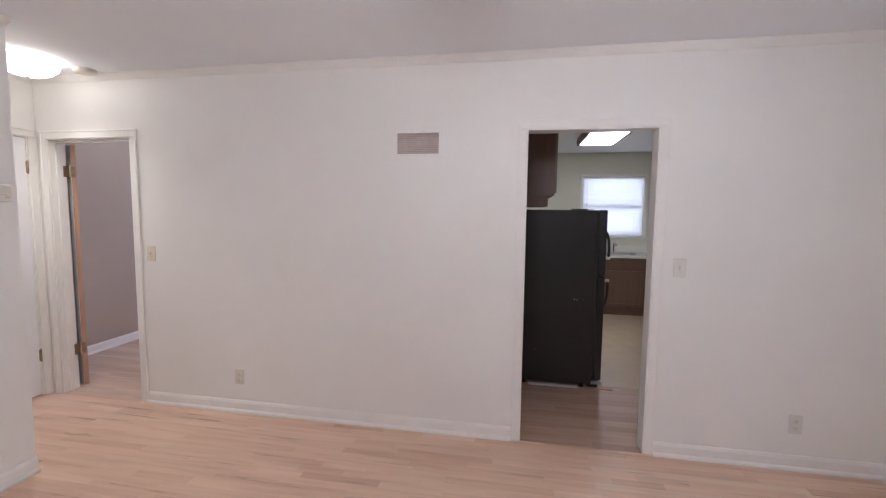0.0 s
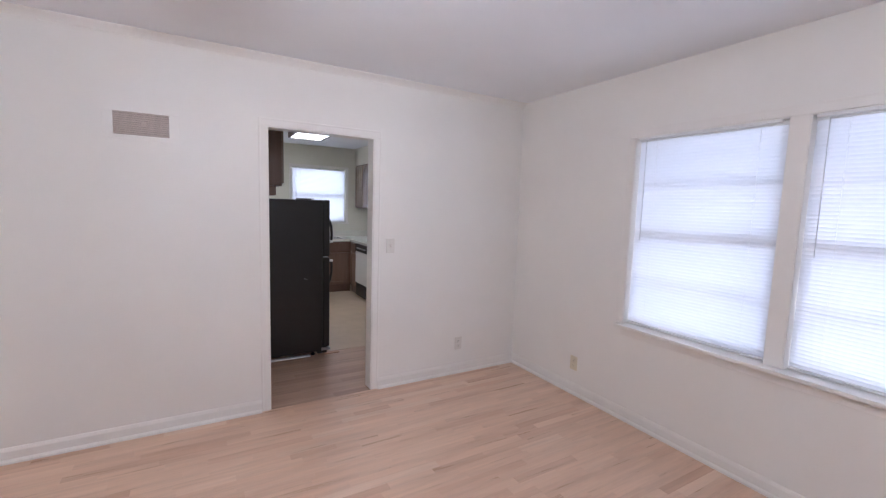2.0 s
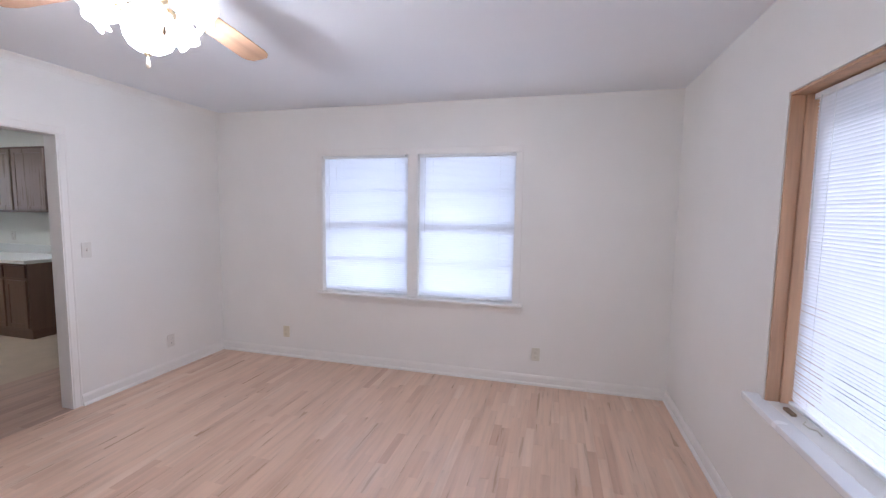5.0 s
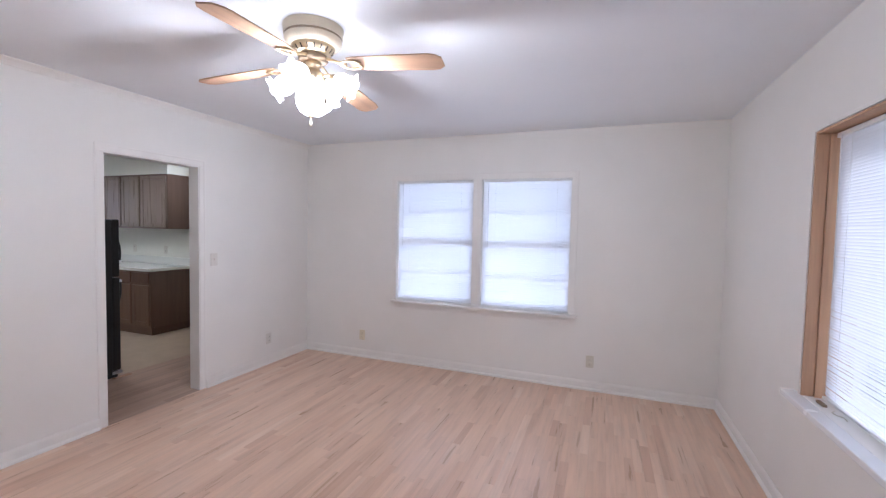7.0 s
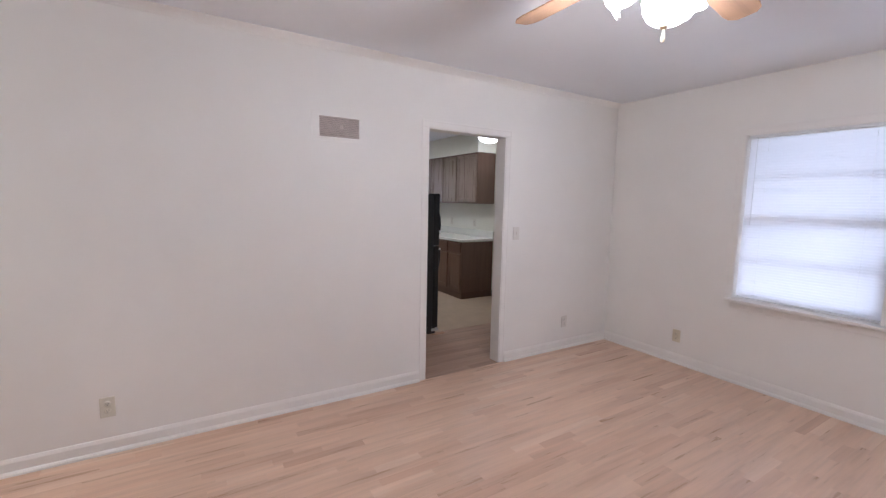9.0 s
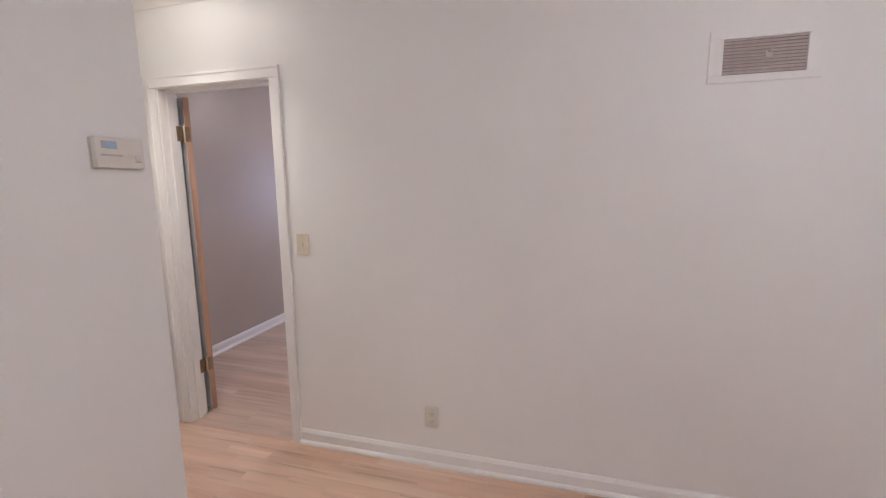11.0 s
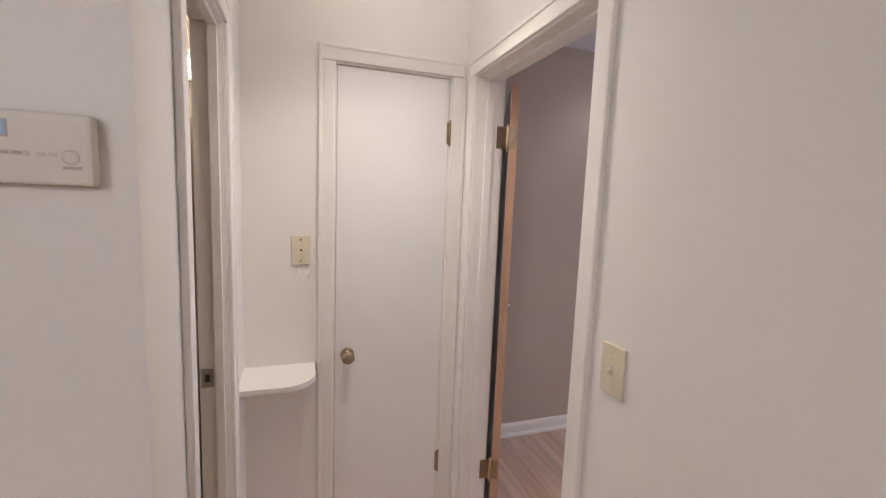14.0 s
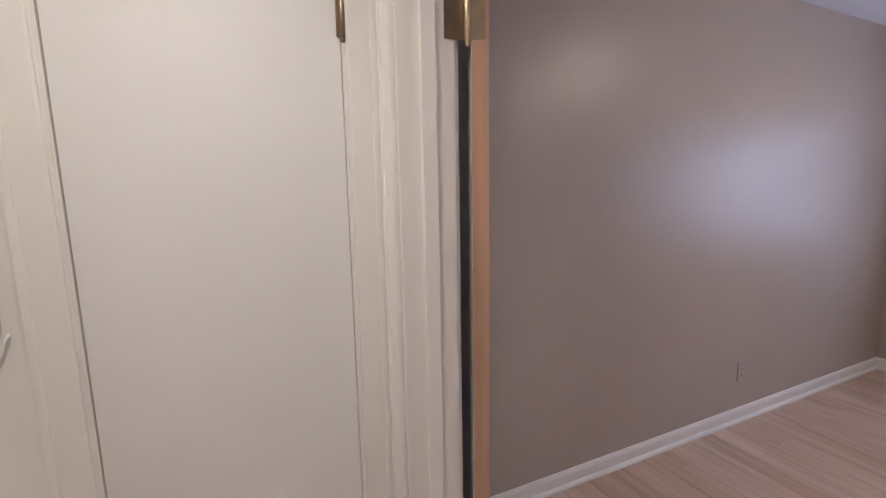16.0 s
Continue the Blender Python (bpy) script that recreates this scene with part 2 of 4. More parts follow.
def lathe(profile, segs=32, axis="z", at=(0, 0, 0), ruffle=0.0, lobes=8):
    """A turned form from (radius, height) pairs; ruffle waves the last rings."""
    bm = bmesh.new()
    rings = []
    for i, (r, h) in enumerate(profile):
        ring = []
        k = ruffle * (i / (len(profile) - 1)) ** 6
        for s in range(segs):
            a = 2 * math.pi * s / segs
            rr = r * (1 + k * math.cos(lobes * a))
            c = (rr * math.cos(a), rr * math.sin(a), h)
            if axis == "x":
                c = (c[2], c[0], c[1])
            elif axis == "y":
                c = (c[1], c[2], c[0])
            ring.append(bm.verts.new(Vector(c) + Vector(at)))
        rings.append(ring)
    for a, b in zip(rings, rings[1:]):
        for s in range(segs):
            t = (s + 1) % segs
            f = bm.faces.new((a[s], a[t], b[t], b[s]))
            f.smooth = True
    for ring in (rings[0], rings[-1]):
        if (ring[0].co - ring[segs // 2].co).length > 1e-4 and not ruffle:
            bm.faces.new(ring)
    bmesh.ops.remove_doubles(bm, verts=bm.verts, dist=1e-6)
    bmesh.ops.recalc_face_normals(bm, faces=bm.faces)
    return bm


def tube(points, radius, segs=10):
    """A round bar along a polyline."""
    bm = bmesh.new()
    pts = [Vector(p) for p in points]
    rings = []
    for i, p in enumerate(pts):
        d = (pts[min(i + 1, len(pts) - 1)] - pts[max(i - 1, 0)]).normalized()
        u = d.orthogonal().normalized() if i == 0 else (u - d * u.dot(d)).normalized()
        w = d.cross(u)
        rings.append([bm.verts.new(p + radius * (math.cos(2 * math.pi * s / segs) * u + math.sin(2 * math.pi * s / segs) * w)) for s in range(segs)])
    for a, b in zip(rings, rings[1:]):
        for s in range(segs):
            bm.faces.new((a[s], a[(s + 1) % segs], b[(s + 1) % segs], b[s])).smooth = True
    bm.faces.new(rings[0]), bm.faces.new(rings[-1])
    bmesh.ops.recalc_face_normals(bm, faces=bm.faces)
    return bm


def sweep(profile, start, end, out):
    """A straight moulding: profile of (out, up) pairs along start to end, out pointing from the wall."""
    bm = bmesh.new()
    out = Vector(out)
    ends = [[bm.verts.new(Vector(p) + out * o + Vector((0, 0, u))) for o, u in profile] for p in (start, end)]
    n = len(profile)
    for i in range(n):
        bm.faces.new((ends[0][i], ends[0][(i + 1) % n], ends[1][(i + 1) % n], ends[1][i]))
    bm.faces.new(ends[0]), bm.faces.new(ends[1])
    bmesh.ops.recalc_face_normals(bm, faces=bm.faces)
    return bm


def mesh_of(name, bm, mats):
    me = bpy.data.meshes.new(name)
    bm.to_mesh(me)
    bm.free()
    for m in mats if isinstance(mats, (list, tuple)) else [mats]:
        me.materials.append(m)
    return me


def part(name, bm, material, parent=None, label=""):
    ob = new(name, mesh_of(name, bm, material))
    if parent:
        ob.parent = parent
    return tagged(ob, label)


def thing(name, label, category, at=(0, 0, 0), group="", kind=""):
    ob = new(name)
    ob.location = at
    ob.empty_display_size = 0.1
    return tagged(ob, label, category, group, kind)


def structure(name, bm, material, label="", category=""):
    return tagged(part(name, bm, material), label, category, kind="structure")


# ---- the large structure ----
H = 2.52


def wall(name, axis, inner, outer, span, top, openings, mats, pick, label):
    """A wall slab normal to axis between inner and outer, with openings (a0, a1, z0, z1) cut right through.
    pick(centre, normal) gives the index of each face's paint."""
    bm = bmesh.new()
    us = sorted({span[0], span[1], *[o[0] for o in openings], *[o[1] for o in openings]})
    zs = sorted({0.0, top, *[o[2] for o in openings], *[o[3] for o in openings]})
    solid = {}
    for i, (u0, u1) in enumerate(zip(us, us[1:])):
        for j, (z0, z1) in enumerate(zip(zs, zs[1:])):
            um, zm = (u0 + u1) / 2, (z0 + z1) / 2
            solid[i, j] = not any(o[0] < um < o[1] and o[2] < zm < o[3] for o in openings)
    verts = {}

    def vert(d, u, z):
        key = (round(d, 5), round(u, 5), round(z, 5))
        if key not in verts:
            verts[key] = bm.verts.new((d, u, z) if axis == "x" else (u, d, z))
        return verts[key]

    for (i, j), s in solid.items():
        if not s:
            continue
        u0, u1, z0, z1 = us[i], us[i + 1], zs[j], zs[j + 1]
        for d in (inner, outer):
            bm.faces.new((vert(d, u0, z0), vert(d, u1, z0), vert(d, u1, z1), vert(d, u0, z1)))
        for di, dj, a, b in ((-1, 0, (u0, z0), (u0, z1)), (1, 0, (u1, z0), (u1, z1)), (0, -1, (u0, z0), (u1, z0)), (0, 1, (u0, z1), (u1, z1))):
            if not solid.get((i + di, j + dj), False):
                bm.faces.new((vert(inner, *a), vert(inner, *b), vert(outer, *b), vert(outer, *a)))
    bmesh.ops.recalc_face_normals(bm, faces=bm.faces)
    for f in bm.faces:
        f.material_index = pick(f.calc_center_median(), f.normal)
    return structure(name, bm, mats, label, "wall")


KD = (0.0, 0.775, 0.0, 2.045)
BD = (-3.69, -2.94, 0.0, 2.05)
wall("wall_north", "y", 0.0, 0.12, (-4.54, 2.56), H, [KD, BD], [WALL, GREY, CREAM],
     lambda c, n: 0 if n.y < 0.5 else (1 if c.x < -1.2 else 2), "white painted plaster wall with two doorways")
wall("wall_east", "x", 2.27, 2.42, (-4.60, 0.0), H, [(*w, *WIN_Z) for w in WIN_Y], [WALL], lambda c, n: 0, "white painted wall with a pair of windows")
wall("wall_south", "y", -4.41, -4.66, (-2.87, 2.27), H, [(*PIC_X, *PIC_Z)], [WALL], lambda c, n: 0, "white painted wall with a wide picture window")
wall("wall_west", "x", -2.75, -2.87, (-4.41, -0.97), H, [], [WALL, BATH], lambda c, n: 1 if n.x < -0.5 else 0, "white painted wall carrying the thermostat")
BTH = (-3.47, -3.0, 0.0, 2.03)
wall("wall_hall_south", "y", -0.885, -0.97, (-4.57, -2.75), H, [BTH], [WALL, BATH], lambda c, n: 1 if n.y < -0.5 else 0, "white painted hall wall with the bathroom doorway")
CD = (-0.545, -0.07, 0.0, 2.06)
wall("wall_hall_west", "x", -3.80, -3.90, (-0.885, 0.0), H, [CD], [WALL], lambda c, n: 0, "white painted hall wall with the closet doorway")
wall("wall_bedroom_west", "x", -4.42, -4.54, (0.12, 4.34), H, [], [GREY], lambda c, n: 0, "satin taupe bedroom wall")
wall("wall_bedroom_north", "y", 4.22, 4.34, (-4.42, -1.13), H, [(*BED_X, *BED_Z)], [GREY], lambda c, n: 0, "satin taupe bedroom wall with a window")
wall("wall_bedroom_east", "x", -1.25, -1.13, (0.12, 4.22), H, [], [GREY], lambda c, n: 0, "satin taupe bedroom wall")
KW = (0.99, 1.93, 1.17, 2.13)
wall("wall_kitchen_north", "y", 4.50, 4.62, (-0.19, 2.56), H, [KW], [CREAM], lambda c, n: 0, "cream kitchen wall with a window")
wall("wall_kitchen_east", "x", 2.44, 2.56, (0.12, 4.50), H, [], [CREAM], lambda c, n: 0, "cream kitchen wall")
wall("wall_kitchen_west", "x", -0.07, -0.19, (0.12, 4.50), H, [], [CREAM], lambda c, n: 0, "cream kitchen wall")
wall("wall_bathroom_west", "x", -4.45, -4.57, (-2.77, -0.97), H, [], [BATH], lambda c, n: 0, "beige bathroom wall")
wall("wall_bathroom_south", "y", -2.65, -2.77, (-4.45, -2.87), H, [], [BATH], lambda c, n: 0, "beige bathroom wall")
wall("wall_closet", "x", -4.30, -4.40, (-0.885, 0.0), H, [], [WALL], lambda c, n: 0, "plain closet back wall")

structure("ceiling", boxed(-4.6, 2.6, -4.7, 4.66, H, H + 0.12), CEIL, "flat white painted ceiling", "ceiling")
structure("ground", boxed(-60, 60, -60, 60, -0.40, -0.30), GRASS, "mown lawn round the house", "ground")

# baseboards and crown
BASE = [(0, 0), (0.026, 0), (0.026, 0.012), (0.020, 0.020), (0.013, 0.024), (0.013, 0.070), (0.009, 0.080), (0.005, 0.088), (0, 0.090)]
CROWN = [(0, -0.045), (0.006, -0.045), (0.012, -0.034), (0.024, -0.020), (0.036, -0.010), (0.042, -0.004), (0.042, 0), (0, 0)]
runs = [((-2.878, 0, 0), (-0.062, 0, 0), (0, -1, 0)), ((0.832, 0, 0), (2.27, 0, 0), (0, -1, 0)), ((2.27, 0, 0), (2.27, -4.41, 0), (-1, 0, 0)),
        ((2.27, -4.41, 0), (-2.75, -4.41, 0), (0, 1, 0)), ((-2.75, -4.41, 0), (-2.75, -0.885, 0), (1, 0, 0)),
        ((-3.80, -0.885, 0), (-3.80, -0.612, 0), (1, 0, 0)),
        ((-4.42, 0.12, 0), (-4.42, 4.22, 0), (1, 0, 0)), ((-4.42, 4.22, 0), (-1.25, 4.22, 0), (0, -1, 0)), ((-1.25, 0.12, 0), (-1.25, 4.22, 0), (-1, 0, 0))]
for a, b, o in runs:
    structure("baseboard", sweep(BASE, a, b, o), TRIM, "white painted baseboard with a rounded shoe", "baseboard")
for a, b, o in [((-3.80, 0, H), (2.27, 0, H), (0, -1, 0)),
                ((-2.75, -4.41, H), (-2.75, -0.885, H), (1, 0, 0)), ((-2.75, -0.885, H), (-3.80, -0.885, H), (0, 1, 0)), ((-3.80, -0.885, H), (-3.80, 0, H), (1, 0, 0))]:
    structure("trim", sweep(CROWN, a, b, o), WALL, "small painted crown moulding", "trim")


structure("baseboard", sweep([(0, 0), (0.014, 0), (0.006, 0.010), (0.004, 0.098), (0, 0.10)], (2.44, 0.12, 0), (2.44, 2.24, 0), (-1, 0, 0)), RUBBER, "black vinyl cove base in the kitchen", "baseboard")


def casing_bm(u0, u1, z0, z1, w, d, axis, side, legs=(True, True), foot=0.0, thick=0.012):
    """Door or window casing round an opening: two legs and a head, with an eased bead, on the face at d towards side."""
    bm = bmesh.new()
    lo, hi = (d, d + side * thick) if side > 0 else (d + side * thick, d)
    lo2, hi2 = (d, d + side * (thick * 1.33)) if side > 0 else (d + side * (thick * 1.33), d)

    def bar(a0, a1, b0, b1, l, h):
        if axis == "y":
            box(bm, a0, a1, l, h, b0, b1, 0.004)
        else:
            box(bm, l, h, a0, a1, b0, b1, 0.004)

    if legs[0]:
        bar(u0 - w, u0 - 0.004, foot, z1 + 0.003, lo, hi)
        bar(u0 - w - 0.003, u0 - w + 0.012, foot, z1 + w + 0.003, lo2, hi2)
    if legs[1]:
        bar(u1 + 0.004, u1 + w, foot, z1 + 0.003, lo, hi)
        bar(u1 + w - 0.012, u1 + w + 0.003, foot, z1 + w + 0.003, lo2, hi2)
    l0, l1 = (u0 - w if legs[0] else u0), (u1 + w if legs[1] else u1)
    bar(l0, l1, z1 + 0.004, z1 + w, lo, hi)
    bar(l0 + 0.001, l1 - 0.001, z1 + w - 0.012, z1 + w + 0.0025, lo2, hi2 - 0.0005)
    return bm


def jamb_bm(u0, u1, z1, d0, d1, axis, t=0.003, stop=None):
    bm = bmesh.new()

    def slab(a0, a1, b0, b1, e0, e1):
        if axis == "y":
            box(bm, a0, a1, e0, e1, b0, b1, 0.001)
        else:
            box(bm, e0, e1, a0, a1, b0, b1, 0.001)

    slab(u0, u0 + t, 0, z1, d0, d1)
    slab(u1 - t, u1, 0, z1, d0, d1)
    slab(u0 + t, u1 - t, z1 - t, z1, d0, d1)
    if stop:
        s0, s1 = stop
        slab(u0 + t, u0 + t + 0.012, 0, z1 - t, s0, s1)
        slab(u1 - t - 0.012, u1 - t, 0, z1 - t, s0, s1)
        slab(u0 + t + 0.012, u1 - t - 0.012, z1 - t - 0.012, z1 - t, s0, s1)
    return bm


def doorway(name, label, u, z1, d0, d1, axis, w, legs=(True, True), stop=None, back=True, front_side=-1, thick=0.012):
    e = thing(name, label, "doorway", kind="structure")
    part("jamb", jamb_bm(u[0], u[1], z1, d0, d1, axis, 0.004, stop), TRIM, e)
    front, rear = (d0, d1) if front_side < 0 else (d1, d0)
    part("casing", casing_bm(u[0], u[1], 0, z1, w, front, axis, front_side, legs, thick=thick), TRIM, e)
    if back:
        part("casing", casing_bm(u[0], u[1], 0, z1, w, rear, axis, -front_side, legs), TRIM, e)
    return e


doorway("door_1", "open cased doorway in white trim to the kitchen", (0.0, 0.775), 2.045, 0.0, 0.12, "y", 0.058, thick=0.006)
door_bed = doorway("door_2", "white trimmed bedroom doorway with its door swung open", (-3.69, -2.94), 2.05, 0.0, 0.12, "y", 0.062, (True, True), (0.045, 0.075))
door_closet = doorway("door_3", "closed narrow white closet door", (-0.545, -0.07), 2.06, -3.90, -3.80, "x", 0.062, front_side=1, back=False)
door_bath = doorway("door_4", "white trimmed bathroom doorway", (-3.47, -3.0), 2.03, -0.97, -0.885, "y", 0.06, (True, True), (-0.925, -0.900), back=False, front_side=1)


# ---- doors ----
def hinge(parent, at, turn, material=BRASS, leaf=0.034, both=True):
    """A butt hinge: two leaves and a knuckle with ball tips; its pin stands on the z axis."""
    e = new("hinge")
    e.parent, e.matrix_local = parent, pose(*at, 0, 0, turn)
    part("leaf", boxed(0.004, leaf, -0.0015, 0.0015, -0.045, 0.045, 0.0006), material, e)
    if both:
        part("leaf", boxed(-leaf, -0.004, -0.0015, 0.0015, -0.045, 0.045, 0.0006), material, e)
    part("knuckle", lathe([(0, -0.056), (0.004, -0.054), (0.005, -0.050), (0.0035, -0.046), (0.0058, -0.045), (0.0058, 0.045), (0.0035, 0.046), (0.005, 0.050), (0.004, 0.054), (0, 0.056)], 12), PALEBRASS if material is BRASS else material, e)
    for dx in ((-0.021, 0.021) if both else (0.021,)):
        for dz in (-0.028, 0.0, 0.028):
            part("screw", lathe([(0, -0.0022), (0.0035, -0.002), (0.0035, -0.0012)], 8, "y", (dx, 0, dz)), material, e)
    return e


def knob(parent, at, axis, sign, material=BRASS):
    s = sign
    prof = [(0.028, 0), (0.028, s * 0.003), (0.024, s * 0.006), (0.012, s * 0.009), (0.010, s * 0.030), (0.016, s * 0.036), (0.025, s * 0.044), (0.026, s * 0.054), (0.021, s * 0.062), (0.008, s * 0.066), (0, s * 0.066)]
    return part("door_knob", lathe(prof, 24, axis, at), material, parent, "worn brass round knob")


leaf = part("door_leaf", boxed(-3.835, -3.805, -0.5392, -0.0750, 0.014, 2.0535, 0.002), DOOR, door_closet)
knob(leaf, (-3.806, -0.489, 0.885), "x", 1)
part("latch_plate", boxed(-3.822, -3.8045, -0.5412, -0.5394, 0.86, 0.91), BRASS, leaf)
for z in (1.832, 0.335):
    hg = new("hinge")
    hg.parent, hg.location = leaf, (-3.801, -0.070, z)
    part("knuckle", lathe([(0, -0.056), (0.004, -0.054), (0.005, -0.050), (0.0035, -0.046), (0.007, -0.045), (0.007, 0.045), (0.0035, 0.046), (0.005, 0.050), (0.004, 0.054), (0, 0.056)], 12), BRASS, hg)
    part("leaf", boxed(-0.004, 0.0015, -0.012, -0.004, -0.045, 0.045, 0.0006), BRASS, hg)

# bedroom door, folded back into the bedroom
bed_leaf = new("door_leaf")
bed_leaf.parent = door_bed
bed_leaf.matrix_local = pose(-3.672, 0.142, 0, 0, 0, 156.5)
part("panel", boxed(0.006, 0.735, -0.041, -0.006, 0.012, 2.035, 0.0015), DOOR, bed_leaf, "white painted flush door")
part("door_edge", boxed(0.0035, 0.0058, -0.0405, -0.0065, 0.012, 2.035), DOOREDGE, bed_leaf, "bare wood door edge")
knob(bed_leaf, (0.675, -0.006, 0.93), "y", 1, CHROME)
knob(bed_leaf, (0.675, -0.041, 0.93), "y", -1, CHROME)
for z in (1.815, 0.335):
    hg = new("hinge")
    hg.parent, hg.location = door_bed, (-3.676, 0.142, z)
    part("leaf", boxed(-0.0095, -0.0075, -0.045, 0.0, -0.045, 0.045, 0.0006), BRASS, hg)
    part("knuckle", lathe([(0, -0.058), (0.004, -0.056), (0.005, -0.051), (0.0035, -0.047), (0.006, -0.045), (0.006, 0.045), (0.0035, 0.047), (0.005, 0.051), (0.004, 0.056), (0, 0.058)], 12), PALEBRASS, hg)
    lf = part("leaf", boxed(0.0018, 0.0034, -0.034, -0.002, -0.045, 0.045, 0.0005), BRASS, hg)
    lf.matrix_local = pose(0.003, 0.0, 0, 0, 0, 156.5)
part("strike_plate", boxed(-3.4665, -3.4645, -0.965, -0.930, 0.94, 1.00, 0.0005), CHROME, door_bath)
part("strike_hole", boxed(-3.4648, -3.4640, -0.955, -0.942, 0.958, 0.982), SLOT, door_bath)


# ---- windows and blinds ----
def window_unit(name, label, axis, u, z, d, out, depth, rails=(), fixed=False):
    """A window in an opening: frame, sash bars and panes, double-hung unless fixed. d: the pane plane; out: outward sign along the axis."""
    e = thing(name, label, "window", kind="structure")

    def slab(a0, a1, b0, b1, e0, e1, bev=0.003):
        lo, hi = min(e0, e1), max(e0, e1)
        return boxed(lo, hi, a0, a1, b0, b1, bevel=bev) if axis == "x" else boxed(a0, a1, lo, hi, b0, b1, bevel=bev)

    t = 0.035
    d0, d1 = d - out * depth, d + out * depth
    zm = (z[0] + z[1]) / 2
    part("window_frame", slab(u[0], u[0] + t, z[0], z[1], d0, d1), TRIM, e)
    part("window_frame", slab(u[1] - t, u[1], z[0], z[1], d0, d1), TRIM, e)
    part("window_frame", slab(u[0] + t, u[1] - t, z[1] - t, z[1], d0, d1), TRIM, e)
    part("window_frame", slab(u[0] + t, u[1] - t, z[0], z[0] + t + 0.015, d0, d1), TRIM, e)
    if not fixed:
        part("meeting_rail", slab(u[0] + t, u[1] - t, zm - 0.028, zm + 0.028, d0, d1), TRIM, e)
    for r in rails:
        part("glazing_bar", slab(u[0] + t, u[1] - t, r - 0.011, r + 0.011, d0 + out * 0.006, d1 - out * 0.006), TRIM, e)
    for b0, b1 in (((z[0] + t, z[1] - t),) if fixed else ((z[0] + t, zm), (zm, z[1] - t))):
        p = part("pane", slab(u[0] + t, u[1] - t, b0, b1, d - 0.002, d + 0.002, 0), GLASS, e)
        p.visible_shadow = False
    return e


def blind(label, axis, u, z, d, tilt, face, pitch=0.0205, wand=True):
    """A horizontal blind: head rail, curved slats, bottom rail, ladder cords and tilt wand. face: sign along axis towards the room."""
    w = u[1] - u[0]
    e = thing("window_blind", label, "blind", group="window blinds")
    e.matrix_basis = pose((u[0] + u[1]) / 2, d, 0, 0, 0, 0) if axis == "y" else pose(d, (u[0] + u[1]) / 2, 0, 0, 0, 90)
    f = face if axis == "y" else -face
    part("head_rail", boxed(-w / 2 + 0.004, w / 2 - 0.004, -0.016, 0.016, z[1] - 0.026, z[1] - 0.003, 0.002), WHITE, e)
    part("bottom_rail", boxed(-w / 2 + 0.006, w / 2 - 0.006, -0.012, 0.012, z[0] + 0.006, z[0] + 0.018, 0.004), WHITE, e)
    bm = bmesh.new()
    rows = []
    for k in range(5):
        s = (k / 4 - 0.5) * pitch * 1.245
        bow = 0.107 * pitch * (1 - (2 * k / 4 - 1) ** 2)
        c = Vector((0, s * math.cos(tilt) - bow * math.sin(tilt), s * math.sin(tilt) + bow * math.cos(tilt)))
        rows.append([bm.verts.new(c + Vector((x, 0, 0))) for x in (-w / 2 + 0.007, w / 2 - 0.007)])
    for a, b in zip(rows, rows[1:]):
        bm.faces.new((a[0], a[1], b[1], b[0])).smooth = True
    slat = mesh_of("slat", bm, SLAT)
    n = int((z[1] - z[0] - 0.06) / pitch)
    for i in range(n):
        ob = new("slat", slat)
        ob.parent = e
        ob.location = (0, 0, z[0] + 0.03 + i * (z[1] - z[0] - 0.062) / (n - 1))
        ob.rotation_euler = (random.uniform(-0.02, 0.02), random.uniform(-0.0012, 0.0012), 0)
    for x in (-w / 2 + 0.14, w / 2 - 0.14):
        part("ladder_cord", tube([(x, f * 0.0135, z[0] + 0.012), (x, f * 0.0135, z[1] - 0.02)], 0.0008, 6), WHITE, e)
    if axis == "x":
        part("valance", boxed(-w / 2 + 0.03, w / 2 - 0.02, f * 0.030, f * 0.052, z[1] - 0.017, z[1] - 0.0015, 0.002), WHITE, e)
    if wand:
        wx = (w / 2 - 0.065) * (-1 if f < 0 else 1) if axis == "y" else (w / 2 - 0.065)
        part("tilt_wand", tube([(wx, f * 0.022, z[1] - 0.02), (wx, f * 0.024, z[1] - 0.055), (wx, f * 0.020, z[1] - 0.72)], 0.0026, 8), plain_wand, e)
    return e


plain_wand = plain("clear_wand", (0.78, 0.79, 0.80), 0.2)
for i, w in enumerate(WIN_Y):
    window_unit("window_%d" % (i + 1), "white double-hung window behind a closed blind", "x", w, WIN_Z, 2.362, 1, 0.020, (1.72, 1.055))
    blind("white closed mini blind hung inside the window opening", "x", w, WIN_Z, 2.312, radians(69), -1)
trim = thing("window_trim", "white painted casing and stool round the paired windows", "window trim", kind="structure")
bm = casing_bm(-3.125, -1.235, 0.72, 2.055, 0.06, 2.27, "x", -1, foot=0.72, thick=0.005)
box(bm, 2.264, 2.27, -2.221, -2.134, 0.72, 2.06, 0.003)
part("casing", bm, TRIM, trim)
part("window_sill", boxed(2.205, 2.36, -3.215, -1.20, 0.695, 0.7195, 0.006), TRIM, trim)
part("apron", boxed(2.256, 2.27, -3.19, -1.225, 0.635, 0.6945, 0.004), TRIM, trim)

